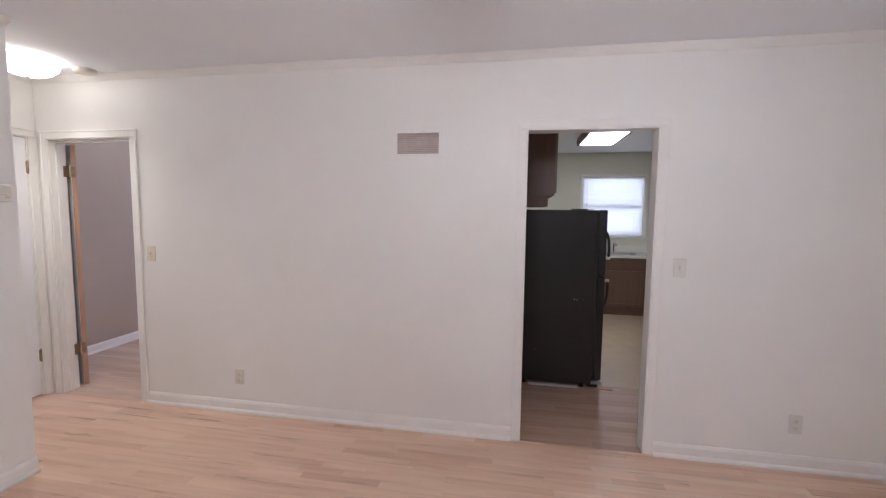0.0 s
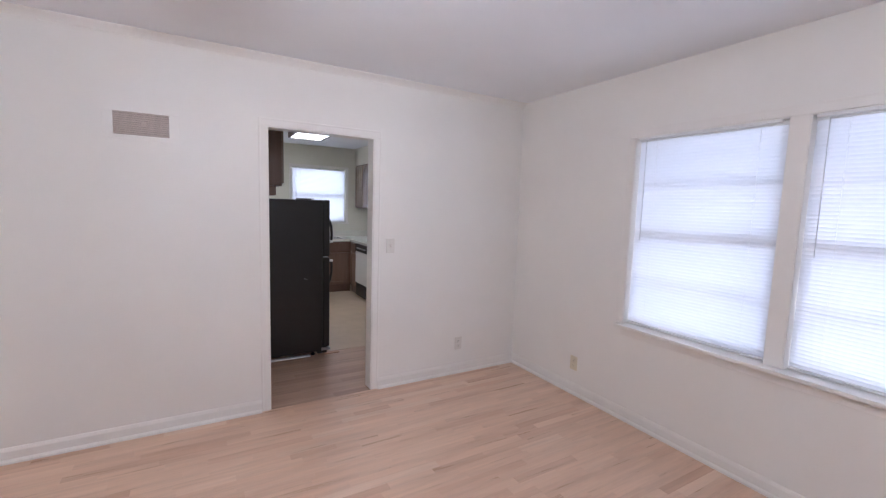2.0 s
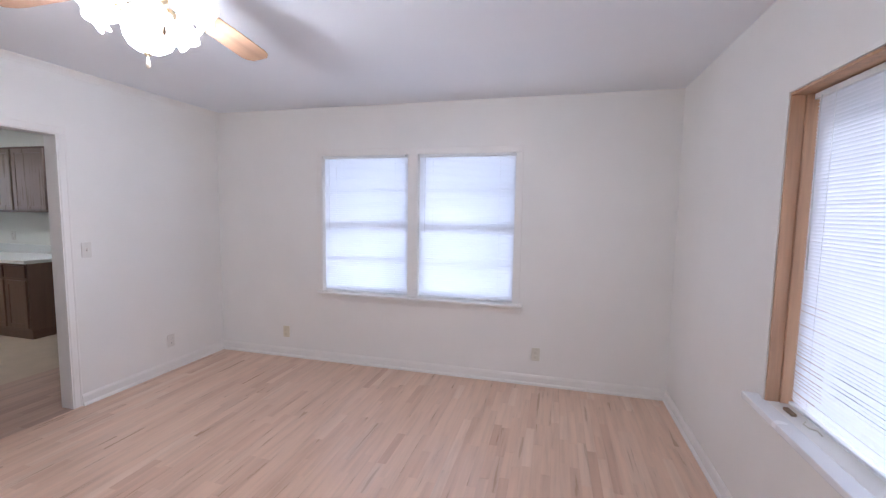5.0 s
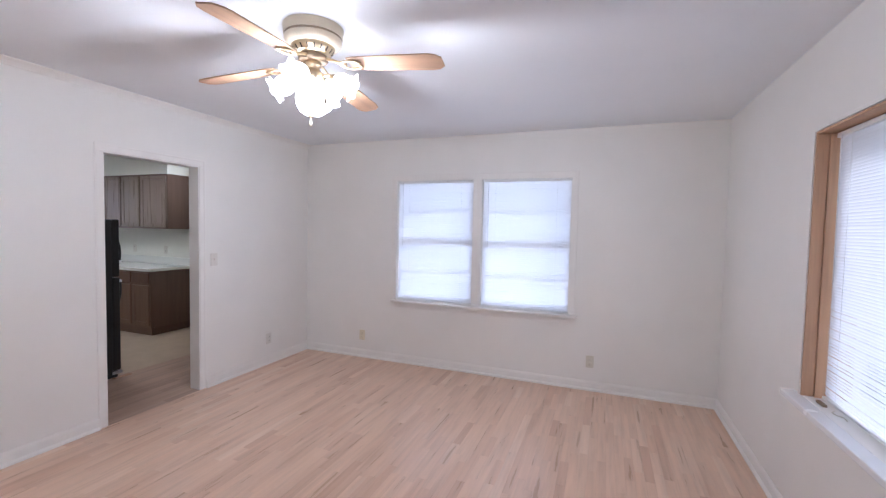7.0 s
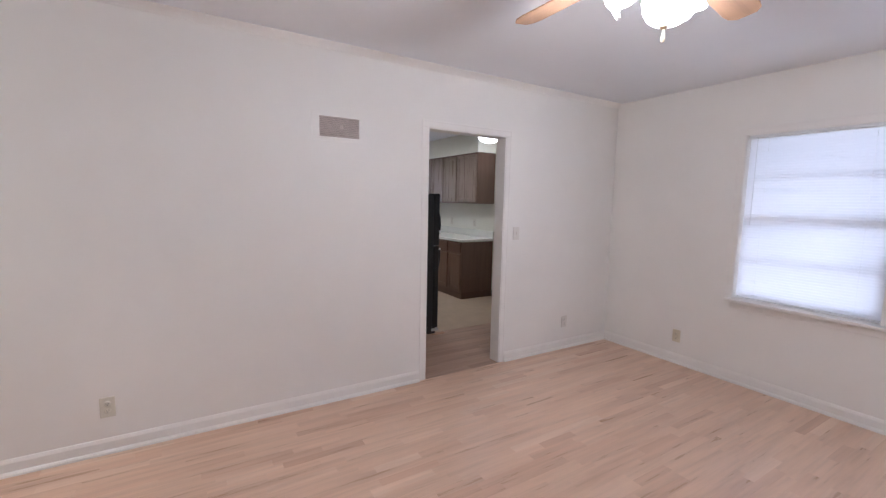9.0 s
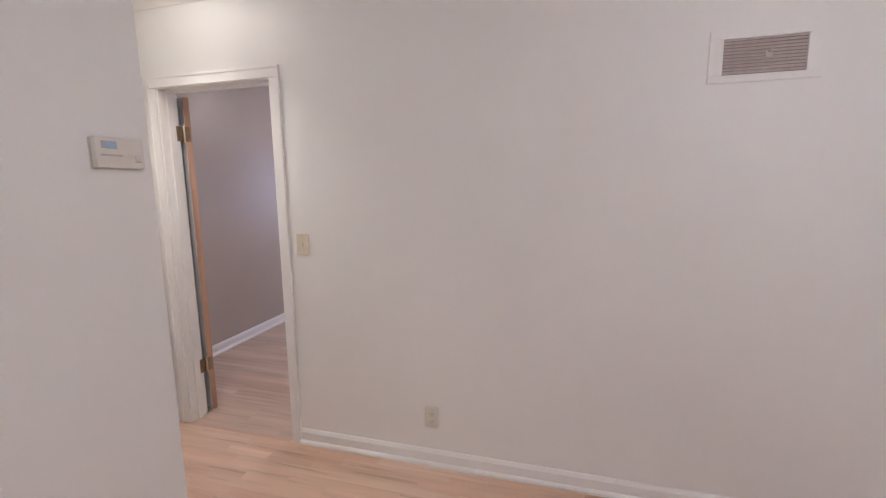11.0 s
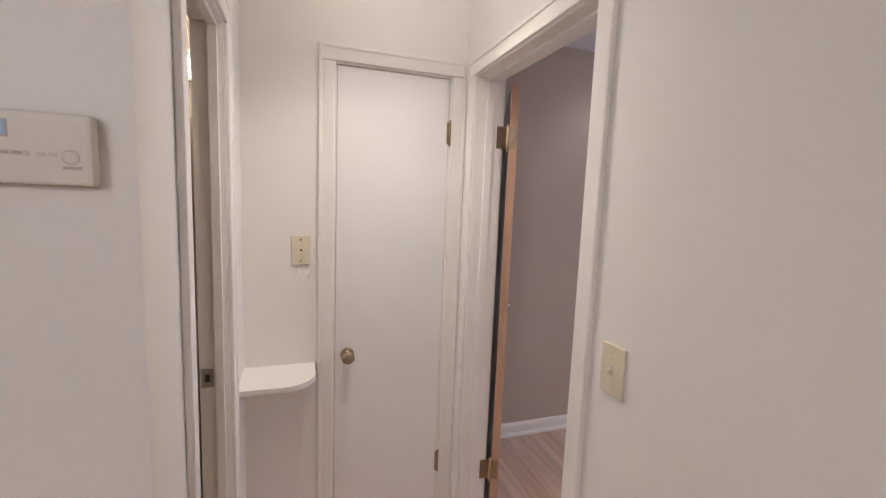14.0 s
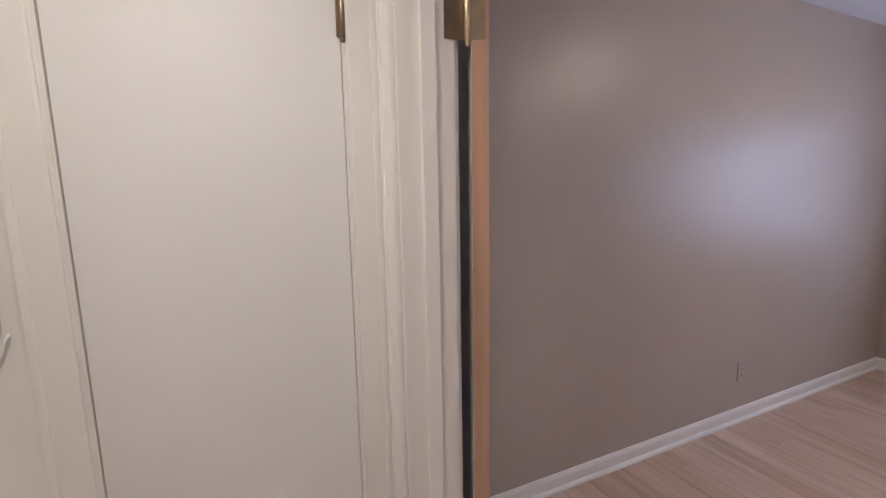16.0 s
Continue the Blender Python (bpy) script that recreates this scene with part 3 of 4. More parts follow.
# picture window: bare wood reveal, white stool, half-open blind
pw = window_unit("window_3", "wide picture window in a bare wood reveal with a half-open blind", "y", PIC_X, PIC_Z, -4.63, -1, 0.022, fixed=True)
x0, x1 = PIC_X
part("reveal", boxed(x1 - 0.012, x1 - 0.001, -4.455, -4.405, PIC_Z[0], PIC_Z[1] - 0.013, 0.001), RAWWOOD, pw, "unpainted pine reveal")
part("reveal", boxed(x1 - 0.022, x1 - 0.001, -4.605, -4.457, PIC_Z[0], PIC_Z[1] - 0.013, 0.001), RAWWOOD, pw, "unpainted pine stop")
part("reveal", boxed(x0 + 0.001, x0 + 0.012, -4.605, -4.405, PIC_Z[0], PIC_Z[1] - 0.013, 0.001), RAWWOOD, pw)
part("reveal", boxed(x0 + 0.001, x1 - 0.001, -4.605, -4.405, PIC_Z[1] - 0.012, PIC_Z[1] - 0.001, 0.001), RAWWOOD, pw)
part("casing_edge", boxed(x1 + 0.001, x1 + 0.020, -4.409, -4.400, PIC_Z[0], PIC_Z[1] + 0.02, 0.002), TRIM, pw)
part("casing_edge", boxed(x0 - 0.02, x1 + 0.001, -4.409, -4.400, PIC_Z[1] + 0.001, PIC_Z[1] + 0.02, 0.002), TRIM, pw)
part("window_sill", boxed(x0 - 0.08, x1 + 0.08, -4.605, -4.345, PIC_Z[0] - 0.032, PIC_Z[0] - 0.001, 0.006), SILLPAINT, pw, "bright white painted stool")
part("sash_latch", boxed(x1 - 0.16, x1 - 0.09, -4.455, -4.435, PIC_Z[0], PIC_Z[0] + 0.012, 0.003), BRASS, pw)
blind("white mini blind tilted half open in the picture window", "y", (x0 + 0.03, x1 - 0.032), (PIC_Z[0] + 0.002, PIC_Z[1] - 0.014), -4.490, radians(71), 1, 0.0145)
part("cord_end", tube([(x1 - 0.20, -4.465, PIC_Z[0] + 0.002), (x1 - 0.225, -4.445, PIC_Z[0] + 0.003), (x1 - 0.26, -4.45, PIC_Z[0] + 0.003), (x1 - 0.27, -4.47, PIC_Z[0] + 0.002), (x1 - 0.31, -4.465, PIC_Z[0] + 0.002)], 0.0026, 8), ALMOND, pw, "loose blind cord lying on the stool")
window_unit("window_4", "white kitchen window behind a closed blind over the sink", "y", KW[:2], KW[2:], 4.585, 1, 0.022)
blind("white closed mini blind in the kitchen window", "y", KW[:2], KW[2:], 4.53, radians(104), -1)
kt = thing("window_trim", "white casing round the kitchen window", "window trim", kind="structure")
bm = casing_bm(KW[0], KW[1], KW[2], KW[3], 0.045, 4.50, "y", -1, foot=KW[2])
box(bm, KW[0] - 0.06, KW[1] + 0.06, 4.455, 4.515, KW[2] - 0.024, KW[2] - 0.001, 0.004)
part("casing", bm, TRIM, kt)
window_unit("window_5", "white bedroom window", "y", BED_X, BED_Z, 4.30, 1, 0.022)


# ---- ceiling fan ----
FAN = (-0.227, -2.04, 0)
fan = thing("ceiling_fan", "brass hugger ceiling fan with four wooden blades and lit tulip shades", "ceiling fan", FAN)
part("canopy", lathe([(0.147, H), (0.148, H - 0.006), (0.145, H - 0.012), (0.144, H - 0.040), (0.140, H - 0.045), (0, H - 0.045)], 56), CREAMMETAL, fan)
part("band", lathe([(0.140, H - 0.0452), (0.137, H - 0.050), (0.140, H - 0.055), (0, H - 0.055)], 56), BRASS, fan, "dark brass groove")
part("motor_housing", lathe([(0.140, H - 0.0552), (0.141, H - 0.060), (0.137, H - 0.074), (0.126, H - 0.086), (0.110, H - 0.094), (0, H - 0.094)], 56), CREAMMETAL, fan)
part("vent_cone", lathe([(0.106, H - 0.0942), (0.099, H - 0.108), (0.086, H - 0.124), (0.072, H - 0.134), (0, H - 0.134)], 48), PALEBRASS, fan, "bright brass vent ring")
for i in range(18):
    sl = part("vent_slot", boxed(-0.003, 0.003, -0.001, 0.001, -0.012, 0.012), SLOT, fan)
    sl.matrix_local = Matrix.Rotation(2 * math.pi * i / 18, 4, "Z") @ pose(0.0928, 0, H - 0.116, 0, 39, 0) @ pose(0, 0, 0, 0, 0, 90)
part("rotor", lathe([(0.066, H - 0.134), (0.072, H - 0.140), (0.072, H - 0.158), (0.058, H - 0.168), (0.035, H - 0.172), (0, H - 0.172)], 40), BRASS, fan)
part("stem", lathe([(0.040, H - 0.171), (0.036, H - 0.186), (0.030, H - 0.196), (0.036, H - 0.208), (0.052, H - 0.220), (0.060, H - 0.234), (0.058, H - 0.250), (0.044, H - 0.264), (0.034, H - 0.272), (0, H - 0.272)], 32), PALEBRASS, fan)


def blade_bm():
    """A paddle with clipped corners, narrowing to its iron."""
    bm = bmesh.new()
    top, low = [], []
    outline = [(0.205, 0.050), (0.245, 0.056), (0.42, 0.063), (0.61, 0.067), (0.650, 0.060), (0.678, 0.036)]
    loop = outline + [(x, -y) for x, y in reversed(outline)]
    for z, store in ((0.003, top), (-0.003, low)):
        store.extend(bm.verts.new((x, y, z)) for x, y in loop)
    bm.faces.new(top), bm.faces.new(low)
    n = len(loop)
    for i in range(n):
        bm.faces.new((top[i], top[(i + 1) % n], low[(i + 1) % n], low[i]))
    bmesh.ops.recalc_face_normals(bm, faces=bm.faces)
    return bm


def iron_bm():
    """A blade iron: an arm falling from the rotor into two scrolls under the blade."""
    bm = tube([(0.06, 0, 0.030), (0.10, 0, 0.020), (0.14, 0, 0.006), (0.185, 0, -0.006)], 0.008, 8)
    for s in (-1, 1):
        b2 = tube([(0.14, 0, 0.004), (0.17, s * 0.024, -0.006), (0.205, s * 0.038, -0.008), (0.245, s * 0.034, -0.007), (0.266, s * 0.014, -0.007), (0.25, s * 0.004, -0.007)], 0.006, 6)
        me = bpy.data.meshes.new("bar")
        b2.to_mesh(me)
        b2.free()
        bm.from_mesh(me)
        bpy.data.meshes.remove(me)
    return bm


bl_me, ir_me = mesh_of("blade", blade_bm(), BLADE), mesh_of("blade_iron", iron_bm(), PALEBRASS)
for k in range(4):
    turn = Matrix.Rotation(radians(-84.5 + 90 * k), 4, "Z") @ Matrix.Translation((0, 0, 2.345)) @ pose(0, 0, 0, 0, 3.6, 0)
    b = new("blade", bl_me)
    b.parent, b.matrix_local = fan, turn @ pose(0, 0, 0, -9, 0, 0)
    i = new("blade_iron", ir_me)
    i.parent, i.matrix_local = fan, turn @ pose(0, 0, 0, -9, 0, 0)
tulip = mesh_of("shade", lathe([(0.020, 0), (0.031, 0.005), (0.044, 0.020), (0.050, 0.042), (0.048, 0.060), (0.042, 0.076), (0.045, 0.088), (0.054, 0.096), (0.062, 0.100)], 48, ruffle=0.17, lobes=6), SHADE)
fitter = mesh_of("shade_fitter", lathe([(0, -0.03), (0.016, -0.03), (0.026, -0.018), (0.029, 0.004), (0.024, 0.010)], 20), PALEBRASS)
for k in range(4):
    turn = Matrix.Rotation(radians(-77 + 90 * k), 4, "Z")
    arm = part("lamp_arm", tube([(0.045, 0, 2.275), (0.065, 0, 2.290), (0.085, 0, 2.290), (0.100, 0, 2.272)], 0.007, 8), PALEBRASS, fan)
    arm.matrix_local = turn
    seat = turn @ Matrix.Translation((0.113, 0, 2.262)) @ pose(0, 0, 0, 0, 112, 0)
    f = new("shade_fitter", fitter)
    f.parent, f.matrix_local = fan, seat
    s = new("shade", tulip)
    s.parent, s.matrix_local = fan, seat
    bulb = new("fan_bulb", bpy.data.lights.new("fan_bulb", "SPOT"))
    bulb.data.energy, bulb.data.color, bulb.data.shadow_soft_size = 17.5, (1.0, 0.94, 0.86), 0.05
    bulb.data.spot_size, bulb.data.spot_blend = radians(160), 0.6
    bulb.matrix_world = Matrix.Translation(FAN) @ seat @ Matrix.Translation((0, 0, 0.09)) @ pose(0, 0, 0, 180, 0, 0)
part("globe", lathe([(0.034, 2.250), (0.050, 2.246), (0.070, 2.228), (0.082, 2.202), (0.085, 2.172), (0.080, 2.140), (0.066, 2.114), (0.044, 2.098), (0.018, 2.091), (0, 2.090)], 40), GLOBE, fan, "lit opal glass centre globe")
part("finial", lathe([(0.012, 2.092), (0.014, 2.086), (0.007, 2.080), (0, 2.078)], 16, at=(-0.004, 0.010, 0)), PALEBRASS, fan)
part("chain_knob", lathe([(0, 2.036), (0.006, 2.040), (0.008, 2.052), (0.005, 2.068), (0.003, 2.080), (0, 2.081)], 12, at=(-0.004, 0.010, 0)), IVORY, fan)
part("pull_chain", tube([(-0.018, -0.055, 2.262), (-0.03, -0.095, 2.235), (-0.03, -0.097, 2.165)], 0.0012, 6), PALEBRASS, fan)
part("chain_knob", lathe([(0, 2.130), (0.005, 2.134), (0.008, 2.147), (0.005, 2.160), (0, 2.167)], 12, at=(-0.03, -0.097, 0)), BRASS, fan, "small brass knob")

# ---- wall plates ----
def plate(name, label, category, at, out, w, h, material, group):
    """A bevelled cover plate on a wall; its local x runs along the wall, -y points into the room."""
    e = thing(name, label, category, group=group)
    ang = {(0, -1): 0, (1, 0): 90, (-1, 0): -90, (0, 1): 180}[out]
    e.matrix_basis = pose(*at, 0, 0, ang)
    part("cover_plate", boxed(-w / 2, w / 2, -0.007, 0.0, -h / 2, h / 2, 0.003), material, e)
    return e


def screw(e, x, z, material):
    part("screw", lathe([(0.0045, -0.0065), (0.0042, -0.0082), (0.002, -0.0088), (0, -0.0088)], 10, "y", (x, 0, z)), material, e)


def outlet(at, out, material, label):
    e = plate("wall_outlet", label, "outlet", at, out, 0.072, 0.117, material, "wall outlets")
    for dz in (-0.02, 0.02):
        soc = part("socket", lathe([(0.0165, -0.006), (0.0165, -0.0088), (0.015, -0.0094), (0, -0.0094)], 20, "y", (0, 0, dz)), material, e)
        for dx in (-0.006, 0.006):
            part("slot", boxed(dx - 0.001, dx + 0.001, -0.0098, -0.0092, dz - 0.001, dz + 0.006), SLOT, soc)
        part("slot", boxed(-0.002, 0.002, -0.0098, -0.0092, dz - 0.009, dz - 0.005), SLOT, soc)
    screw(e, 0, 0, material)
    return e


def toggle(at, out, material, label, w=0.072):
    e = plate("light_switch", label, "switch", at, out, w, 0.117, material, "light switches")
    for dx in ((0,) if w < 0.1 else (-0.023, 0.023)):
        part("toggle_slot", boxed(dx - 0.006, dx + 0.006, -0.0078, -0.006, -0.012, 0.012), VENTMETAL, e)
        tg = part("toggle", boxed(dx - 0.0045, dx + 0.0045, -0.020, -0.004, -0.004, 0.005, 0.0015), material, e)
        screw(e, dx, 0.030, material)
        screw(e, dx, -0.030, material)
    return e


outlet((-2.074, 0, 0.274), (0, -1), ALMOND, "almond duplex outlet low on the white wall")
outlet((1.62, 0, 0.282), (0, -1), PALE, "off-white duplex outlet low on the white wall")
outlet((2.27, -0.80, 0.262), (-1, 0), IVORY, "ivory duplex outlet below the paired windows")
outlet((2.27, -3.345, 0.280), (-1, 0), ALMOND, "almond duplex outlet low on the white wall")
outlet((-4.42, 2.44, 0.33), (1, 0), TAUPEPLATE, "pale outlet low on the taupe bedroom wall")
toggle((0.928, 0, 1.20), (0, -1), PALE, "off-white light switch beside the kitchen doorway")
toggle((-2.794, 0, 1.18), (0, -1), IVORY, "ivory light switch beside the bedroom doorway")
outlet((-4.45, -1.288, 1.148), (1, 0), ALMOND, "almond outlet above the bathroom vanity")
outlet((2.44, 2.75, 1.13), (-1, 0), ALMOND, "almond outlet above the kitchen counter")
outlet((2.44, 3.45, 1.13), (-1, 0), ALMOND, "almond outlet above the kitchen counter")
jack = plate("phone_jack", "ivory phone plate with painted-over wire stubs", "wall plate", (-3.80, -0.674, 1.33), (1, 0), 0.072, 0.117, IVORY, "")
for dz in (0.042, 0.0, -0.042):
    screw(jack, 0, dz, SLOT if dz == 0 else BRASS)
part("wire", tube([(0.045, -0.004, -0.062), (0.040, -0.008, -0.072), (0.034, -0.006, -0.095), (0.026, -0.004, -0.11)], 0.0022, 6), WHITE, jack)
part("wire", tube([(-0.012, -0.004, -0.058), (-0.016, -0.008, -0.075), (-0.010, -0.005, -0.088)], 0.0016, 6), WHITE, jack)

th = thing("thermostat", "off-white programmable thermostat with a blue-lit display", "thermostat")
th.matrix_basis = pose(-2.75, -0.998, 1.593, 0, 0, 90)
part("body", boxed(-0.071, 0.071, -0.028, -0.004, -0.045, 0.045, 0.004), THERMO, th)
part("back_plate", boxed(-0.074, 0.066, -0.004, 0.0, -0.048, 0.042), ALMOND, th)
part("display_frame", boxed(-0.058, -0.013, -0.0285, -0.0275, 0.011, 0.033), TAUPEPLATE, th)
part("display", boxed(-0.050, -0.015, -0.0290, -0.0276, 0.013, 0.031), LCD, th, "liquid crystal display coloured blue for its backlight")
# Strip and left buttons are coloured darker for the shadow along the button row.
part("groove", boxed(-0.062, 0.006, -0.0287, -0.0275, -0.0105, -0.0045), VENTMETAL, th, "brown strip for the flap seam and the shadow of the buttons")
for dx in (-0.054, -0.042, -0.030, -0.018, -0.006):
    part("button", boxed(dx - 0.0045, dx + 0.0045, -0.0295, -0.0275, -0.0095, -0.0055, 0.0008), TAUPEPLATE, th)
for dx in (0.018, 0.030):
    part("button", boxed(dx - 0.0045, dx + 0.0045, -0.0290, -0.0275, -0.0105, -0.0060, 0.0008), ALMOND, th)
part("button", lathe([(0.0095, -0.0275), (0.0095, -0.0287), (0.0070, -0.0290), (0, -0.0290)], 20, "y", (0.049, 0, -0.010)), ALMOND, th)
part("label_bar", boxed(0.040, 0.060, -0.0286, -0.0278, -0.0255, -0.0215), TAUPEPLATE, th)

vent = thing("air_vent", "painted metal wall register with angled louvres", "vent", (-0.712, 0, 1.974))
bm = bmesh.new()
for a0, a1, b0, b1 in ((-0.19, 0.19, 0.066, 0.098), (-0.19, 0.19, -0.098, -0.069), (-0.19, -0.14, -0.069, 0.066), (0.14, 0.19, -0.069, 0.066)):
    box(bm, a0, a1, -0.008, 0.0, b0, b1, 0.002)
part("frame", bm, WALL, vent)
part("backing", boxed(-0.14, 0.14, -0.0012, -0.0004, -0.069, 0.066), VENTDARK, vent)
lv = mesh_of("louvre", boxed(-0.139, 0.139, -0.0008, 0.0008, -0.0065, 0.0065), VENTMETAL)
for i in range(11):
    o = new("louvre", lv)
    o.parent, o.matrix_local = vent, pose(0, -0.0055, -0.061 + 0.0122 * i, -38, 0, 0)

part("lever", tube([(0.012, -0.010, 0.006), (0.012, -0.030, 0.010)], 0.004, 8), VENTMETAL, vent)
part("lever_plate", boxed(0.0, 0.024, -0.0145, -0.012, -0.014, 0.014, 0.001), VENTMETAL, vent)

# ---- hall ----
hl = thing("hall_light", "lit frosted glass flush ceiling light", "ceiling light", (-3.30, -0.39, 0))
part("canopy", lathe([(0.10, H), (0.105, H - 0.012), (0.10, H - 0.022), (0, H - 0.022)], 32), PALEBRASS, hl)
part("glass_dome", lathe([(0.165, H - 0.026), (0.168, H - 0.040), (0.158, H - 0.066), (0.13, H - 0.095), (0.08, H - 0.117), (0.03, H - 0.125), (0, H - 0.125)], 40), HALLGLOW, hl)
part("finial", lathe([(0.012, H - 0.124), (0.012, H - 0.131), (0.006, H - 0.141), (0, H - 0.143)], 16), PALEBRASS, hl)
hb = new("hall_bulb", bpy.data.lights.new("hall_bulb", "SPOT"))
hb.data.energy, hb.data.color, hb.data.shadow_soft_size = 26, (1.0, 0.90, 0.73), 0.08
hb.data.spot_size, hb.data.spot_blend = radians(128), 1.0
hb.location = (-3.30, -0.39, H - 0.15)
sm = thing("smoke_detector", "round off-white smoke detector on the ceiling", "smoke detector", (-3.17, -0.115, 0))
part("body", lathe([(0.07, H - 0.001), (0.07, H - 0.016), (0.062, H - 0.026), (0.04, H - 0.031), (0, H - 0.031)], 32), ALMOND, sm)
part("base_ring", lathe([(0.074, H), (0.074, H - 0.006), (0.071, H - 0.008)], 32), ALMOND, sm)

shelf = thing("corner_shelf", "small white painted corner shelf with a rounded front", "shelf", (-3.80, -0.885, 0))
bm = bmesh.new()
pts = [(0, 0), (0.215, 0)] + [(0.215 - 0.11 * (1 - math.cos(a)), 0.155 + 0.11 * math.sin(a)) for a in [radians(9 * i) for i in range(11)]] + [(0, 0.265)]
tp = [bm.verts.new((x, y, 0.862)) for x, y in pts]
lw = [bm.verts.new((x, y, 0.842)) for x, y in pts]
bm.faces.new(tp), bm.faces.new(lw)
for i in range(len(pts)):
    j = (i + 1) % len(pts)
    bm.faces.new((tp[i], tp[j], lw[j], lw[i]))
bmesh.ops.recalc_face_normals(bm, faces=bm.faces)
part("board", bm, TRIM, shelf)
part("cleat", boxed(0.0, 0.014, 0.01, 0.24, 0.815, 0.842, 0.002), TRIM, shelf)

# ---- bathroom ----
van = thing("vanity", "painted bathroom vanity with a cultured marble top", "vanity", (-4.45, -1.43, 0))
part("body", boxed(0.0, 0.43, -0.275, 0.275, 0.0, 0.774, 0.002), VANITY, van)
part("door", boxed(0.4305, 0.447, -0.268, 0.262, 0.06, 0.765, 0.004), VANITY, van)


def basin_top(x1, half, top, deep):
    """A moulded top whose middle sinks into an oval bowl, with a rolled front edge."""
    bm = bmesh.new()
    nx, ny = 28, 40
    grid = []
    for a in range(nx + 1):
        row = []
        for b in range(ny + 1):
            x, y = x1 * a / nx, -half + 2 * half * b / ny
            r = math.hypot((x - 0.28) / 0.15, y / 0.21)
            k = max(0.0, 1 - r * r)
            edge = 0.006 * max(0.0, (x - x1 + 0.03) / 0.03) ** 2
            row.append(bm.verts.new((x, y, top - deep * min(1, k * 1.5) ** 0.8 - edge)))
        grid.append(row)
    for a in range(nx):
        for b in range(ny):
            bm.faces.new((grid[a][b], grid[a + 1][b], grid[a + 1][b + 1], grid[a][b + 1])).smooth = True
    rim = [grid[a][0] for a in range(nx + 1)] + [grid[nx][b] for b in range(1, ny + 1)] + [grid[a][ny] for a in range(nx - 1, -1, -1)]
    low = [bm.verts.new((v.co.x, v.co.y, top - 0.032)) for v in rim]
    for k in range(len(rim) - 1):
        bm.faces.new((rim[k], low[k], low[k + 1], rim[k + 1]))
    bmesh.ops.recalc_face_normals(bm, faces=bm.faces)
    return bm


part("countertop", basin_top(0.465, 0.287, 0.807, 0.075), MARBLE, van)
part("backsplash", boxed(0.0, 0.02, -0.287, 0.287, 0.808, 0.885, 0.004), MARBLE, van)
part("drain", lathe([(0.022, 0.733), (0.022, 0.737), (0.012, 0.7375), (0, 0.735)], 20, at=(0.28, 0, 0)), CHROME, van)
tap = new("faucet")
tap.parent, tap.location = van, (0.085, 0.0, 0.807)
part("base", boxed(-0.027, 0.027, -0.09, 0.09, 0.0, 0.016, 0.007), CHROME, tap)
part("spout", tube([(0, 0, 0.01), (0.01, 0, 0.045), (0.05, 0, 0.06), (0.10, 0, 0.045)], 0.011), CHROME, tap)
for dy in (-0.06, 0.06):
    part("handle", lathe([(0.012, 0.01), (0.012, 0.03), (0.022, 0.036), (0.024, 0.056), (0.016, 0.064), (0, 0.064)], 16, at=(0, dy, 0)), CHROME, tap)
mc = thing("medicine_cabinet", "white mirrored medicine cabinet with sliding doors", "cabinet", (-4.45, -1.55, 0))
part("body", boxed(0.0, 0.10, -0.228, 0.36, 1.30, 1.915, 0.003), WHITEENAMEL, mc)
part("rail", boxed(0.10, 0.118, -0.228, 0.36, 1.895, 1.92, 0.003), WHITEENAMEL, mc)
for y0, y1, x in ((-0.226, -0.047, 0.103), (-0.044, 0.175, 0.103), (0.179, 0.356, 0.106)):
    mirror = part("mirror_door", boxed(x, x + 0.005, y0, y1, 1.336, 1.894, 0.001), MIRROR, mc)
    part("pull_rail", boxed(0.100, 0.124, y0, y1, 1.283, 1.335, 0.005), WHITEENAMEL, mirror, "white moulded pull rail")
part("stile", boxed(0.109, 0.118, -0.072, -0.046, 1.336, 1.894, 0.002), WHITEENAMEL, mc)
part("stile", boxed(0.109, 0.116, -0.226, -0.214, 1.336, 1.894, 0.002), WHITEENAMEL, mc)
part("door_gap", boxed(0.1085, 0.1115, 0.1753, 0.1787, 1.336, 1.894), SLOT, mc)
for dy in (-0.052, 0.180):
    part("hook", tube([(0.108, dy, 1.86), (0.121, dy, 1.90), (0.121, dy, 1.930), (0.104, dy, 1.934), (0.090, dy, 1.918)], 0.0025, 8), BRASS, mc, "small brass hook")
lb = thing("vanity_light", "polished vanity light bar with lit globe bulbs", "wall light", (-4.45, -1.55, 0))
part("bar", boxed(0.0, 0.045, -0.222, 0.43, 2.075, 2.21, 0.006), BARCHROME, lb)
part("bar_edge", boxed(0.0, 0.047, -0.224, 0.432, 2.068, 2.0745, 0.001), BRASS, lb)
for dy in (-0.140, 0.027, 0.187, 0.347):
    part("socket", lathe([(0.026, 0.045), (0.026, 0.06), (0.02, 0.066), (0.014, 0.066)], 20, "x", (0, dy, 2.138)), WHITE, lb)
    part("bulb", lathe([(0, 0.065)] + [(0.041 * math.sin(a), 0.105 - 0.041 * math.cos(a)) for a in [radians(20 + 16 * i) for i in range(10)]] + [(0, 0.146)], 24, "x", (0, dy, 2.138)), BULB, lb)
wc = thing("toilet", "white porcelain toilet standing beside the vanity", "toilet", (-4.45, -1.985, 0))
part("tank", boxed(0.012, 0.195, -0.235, 0.235, 0.40, 0.825, 0.02, 3), WHITEENAMEL, wc)
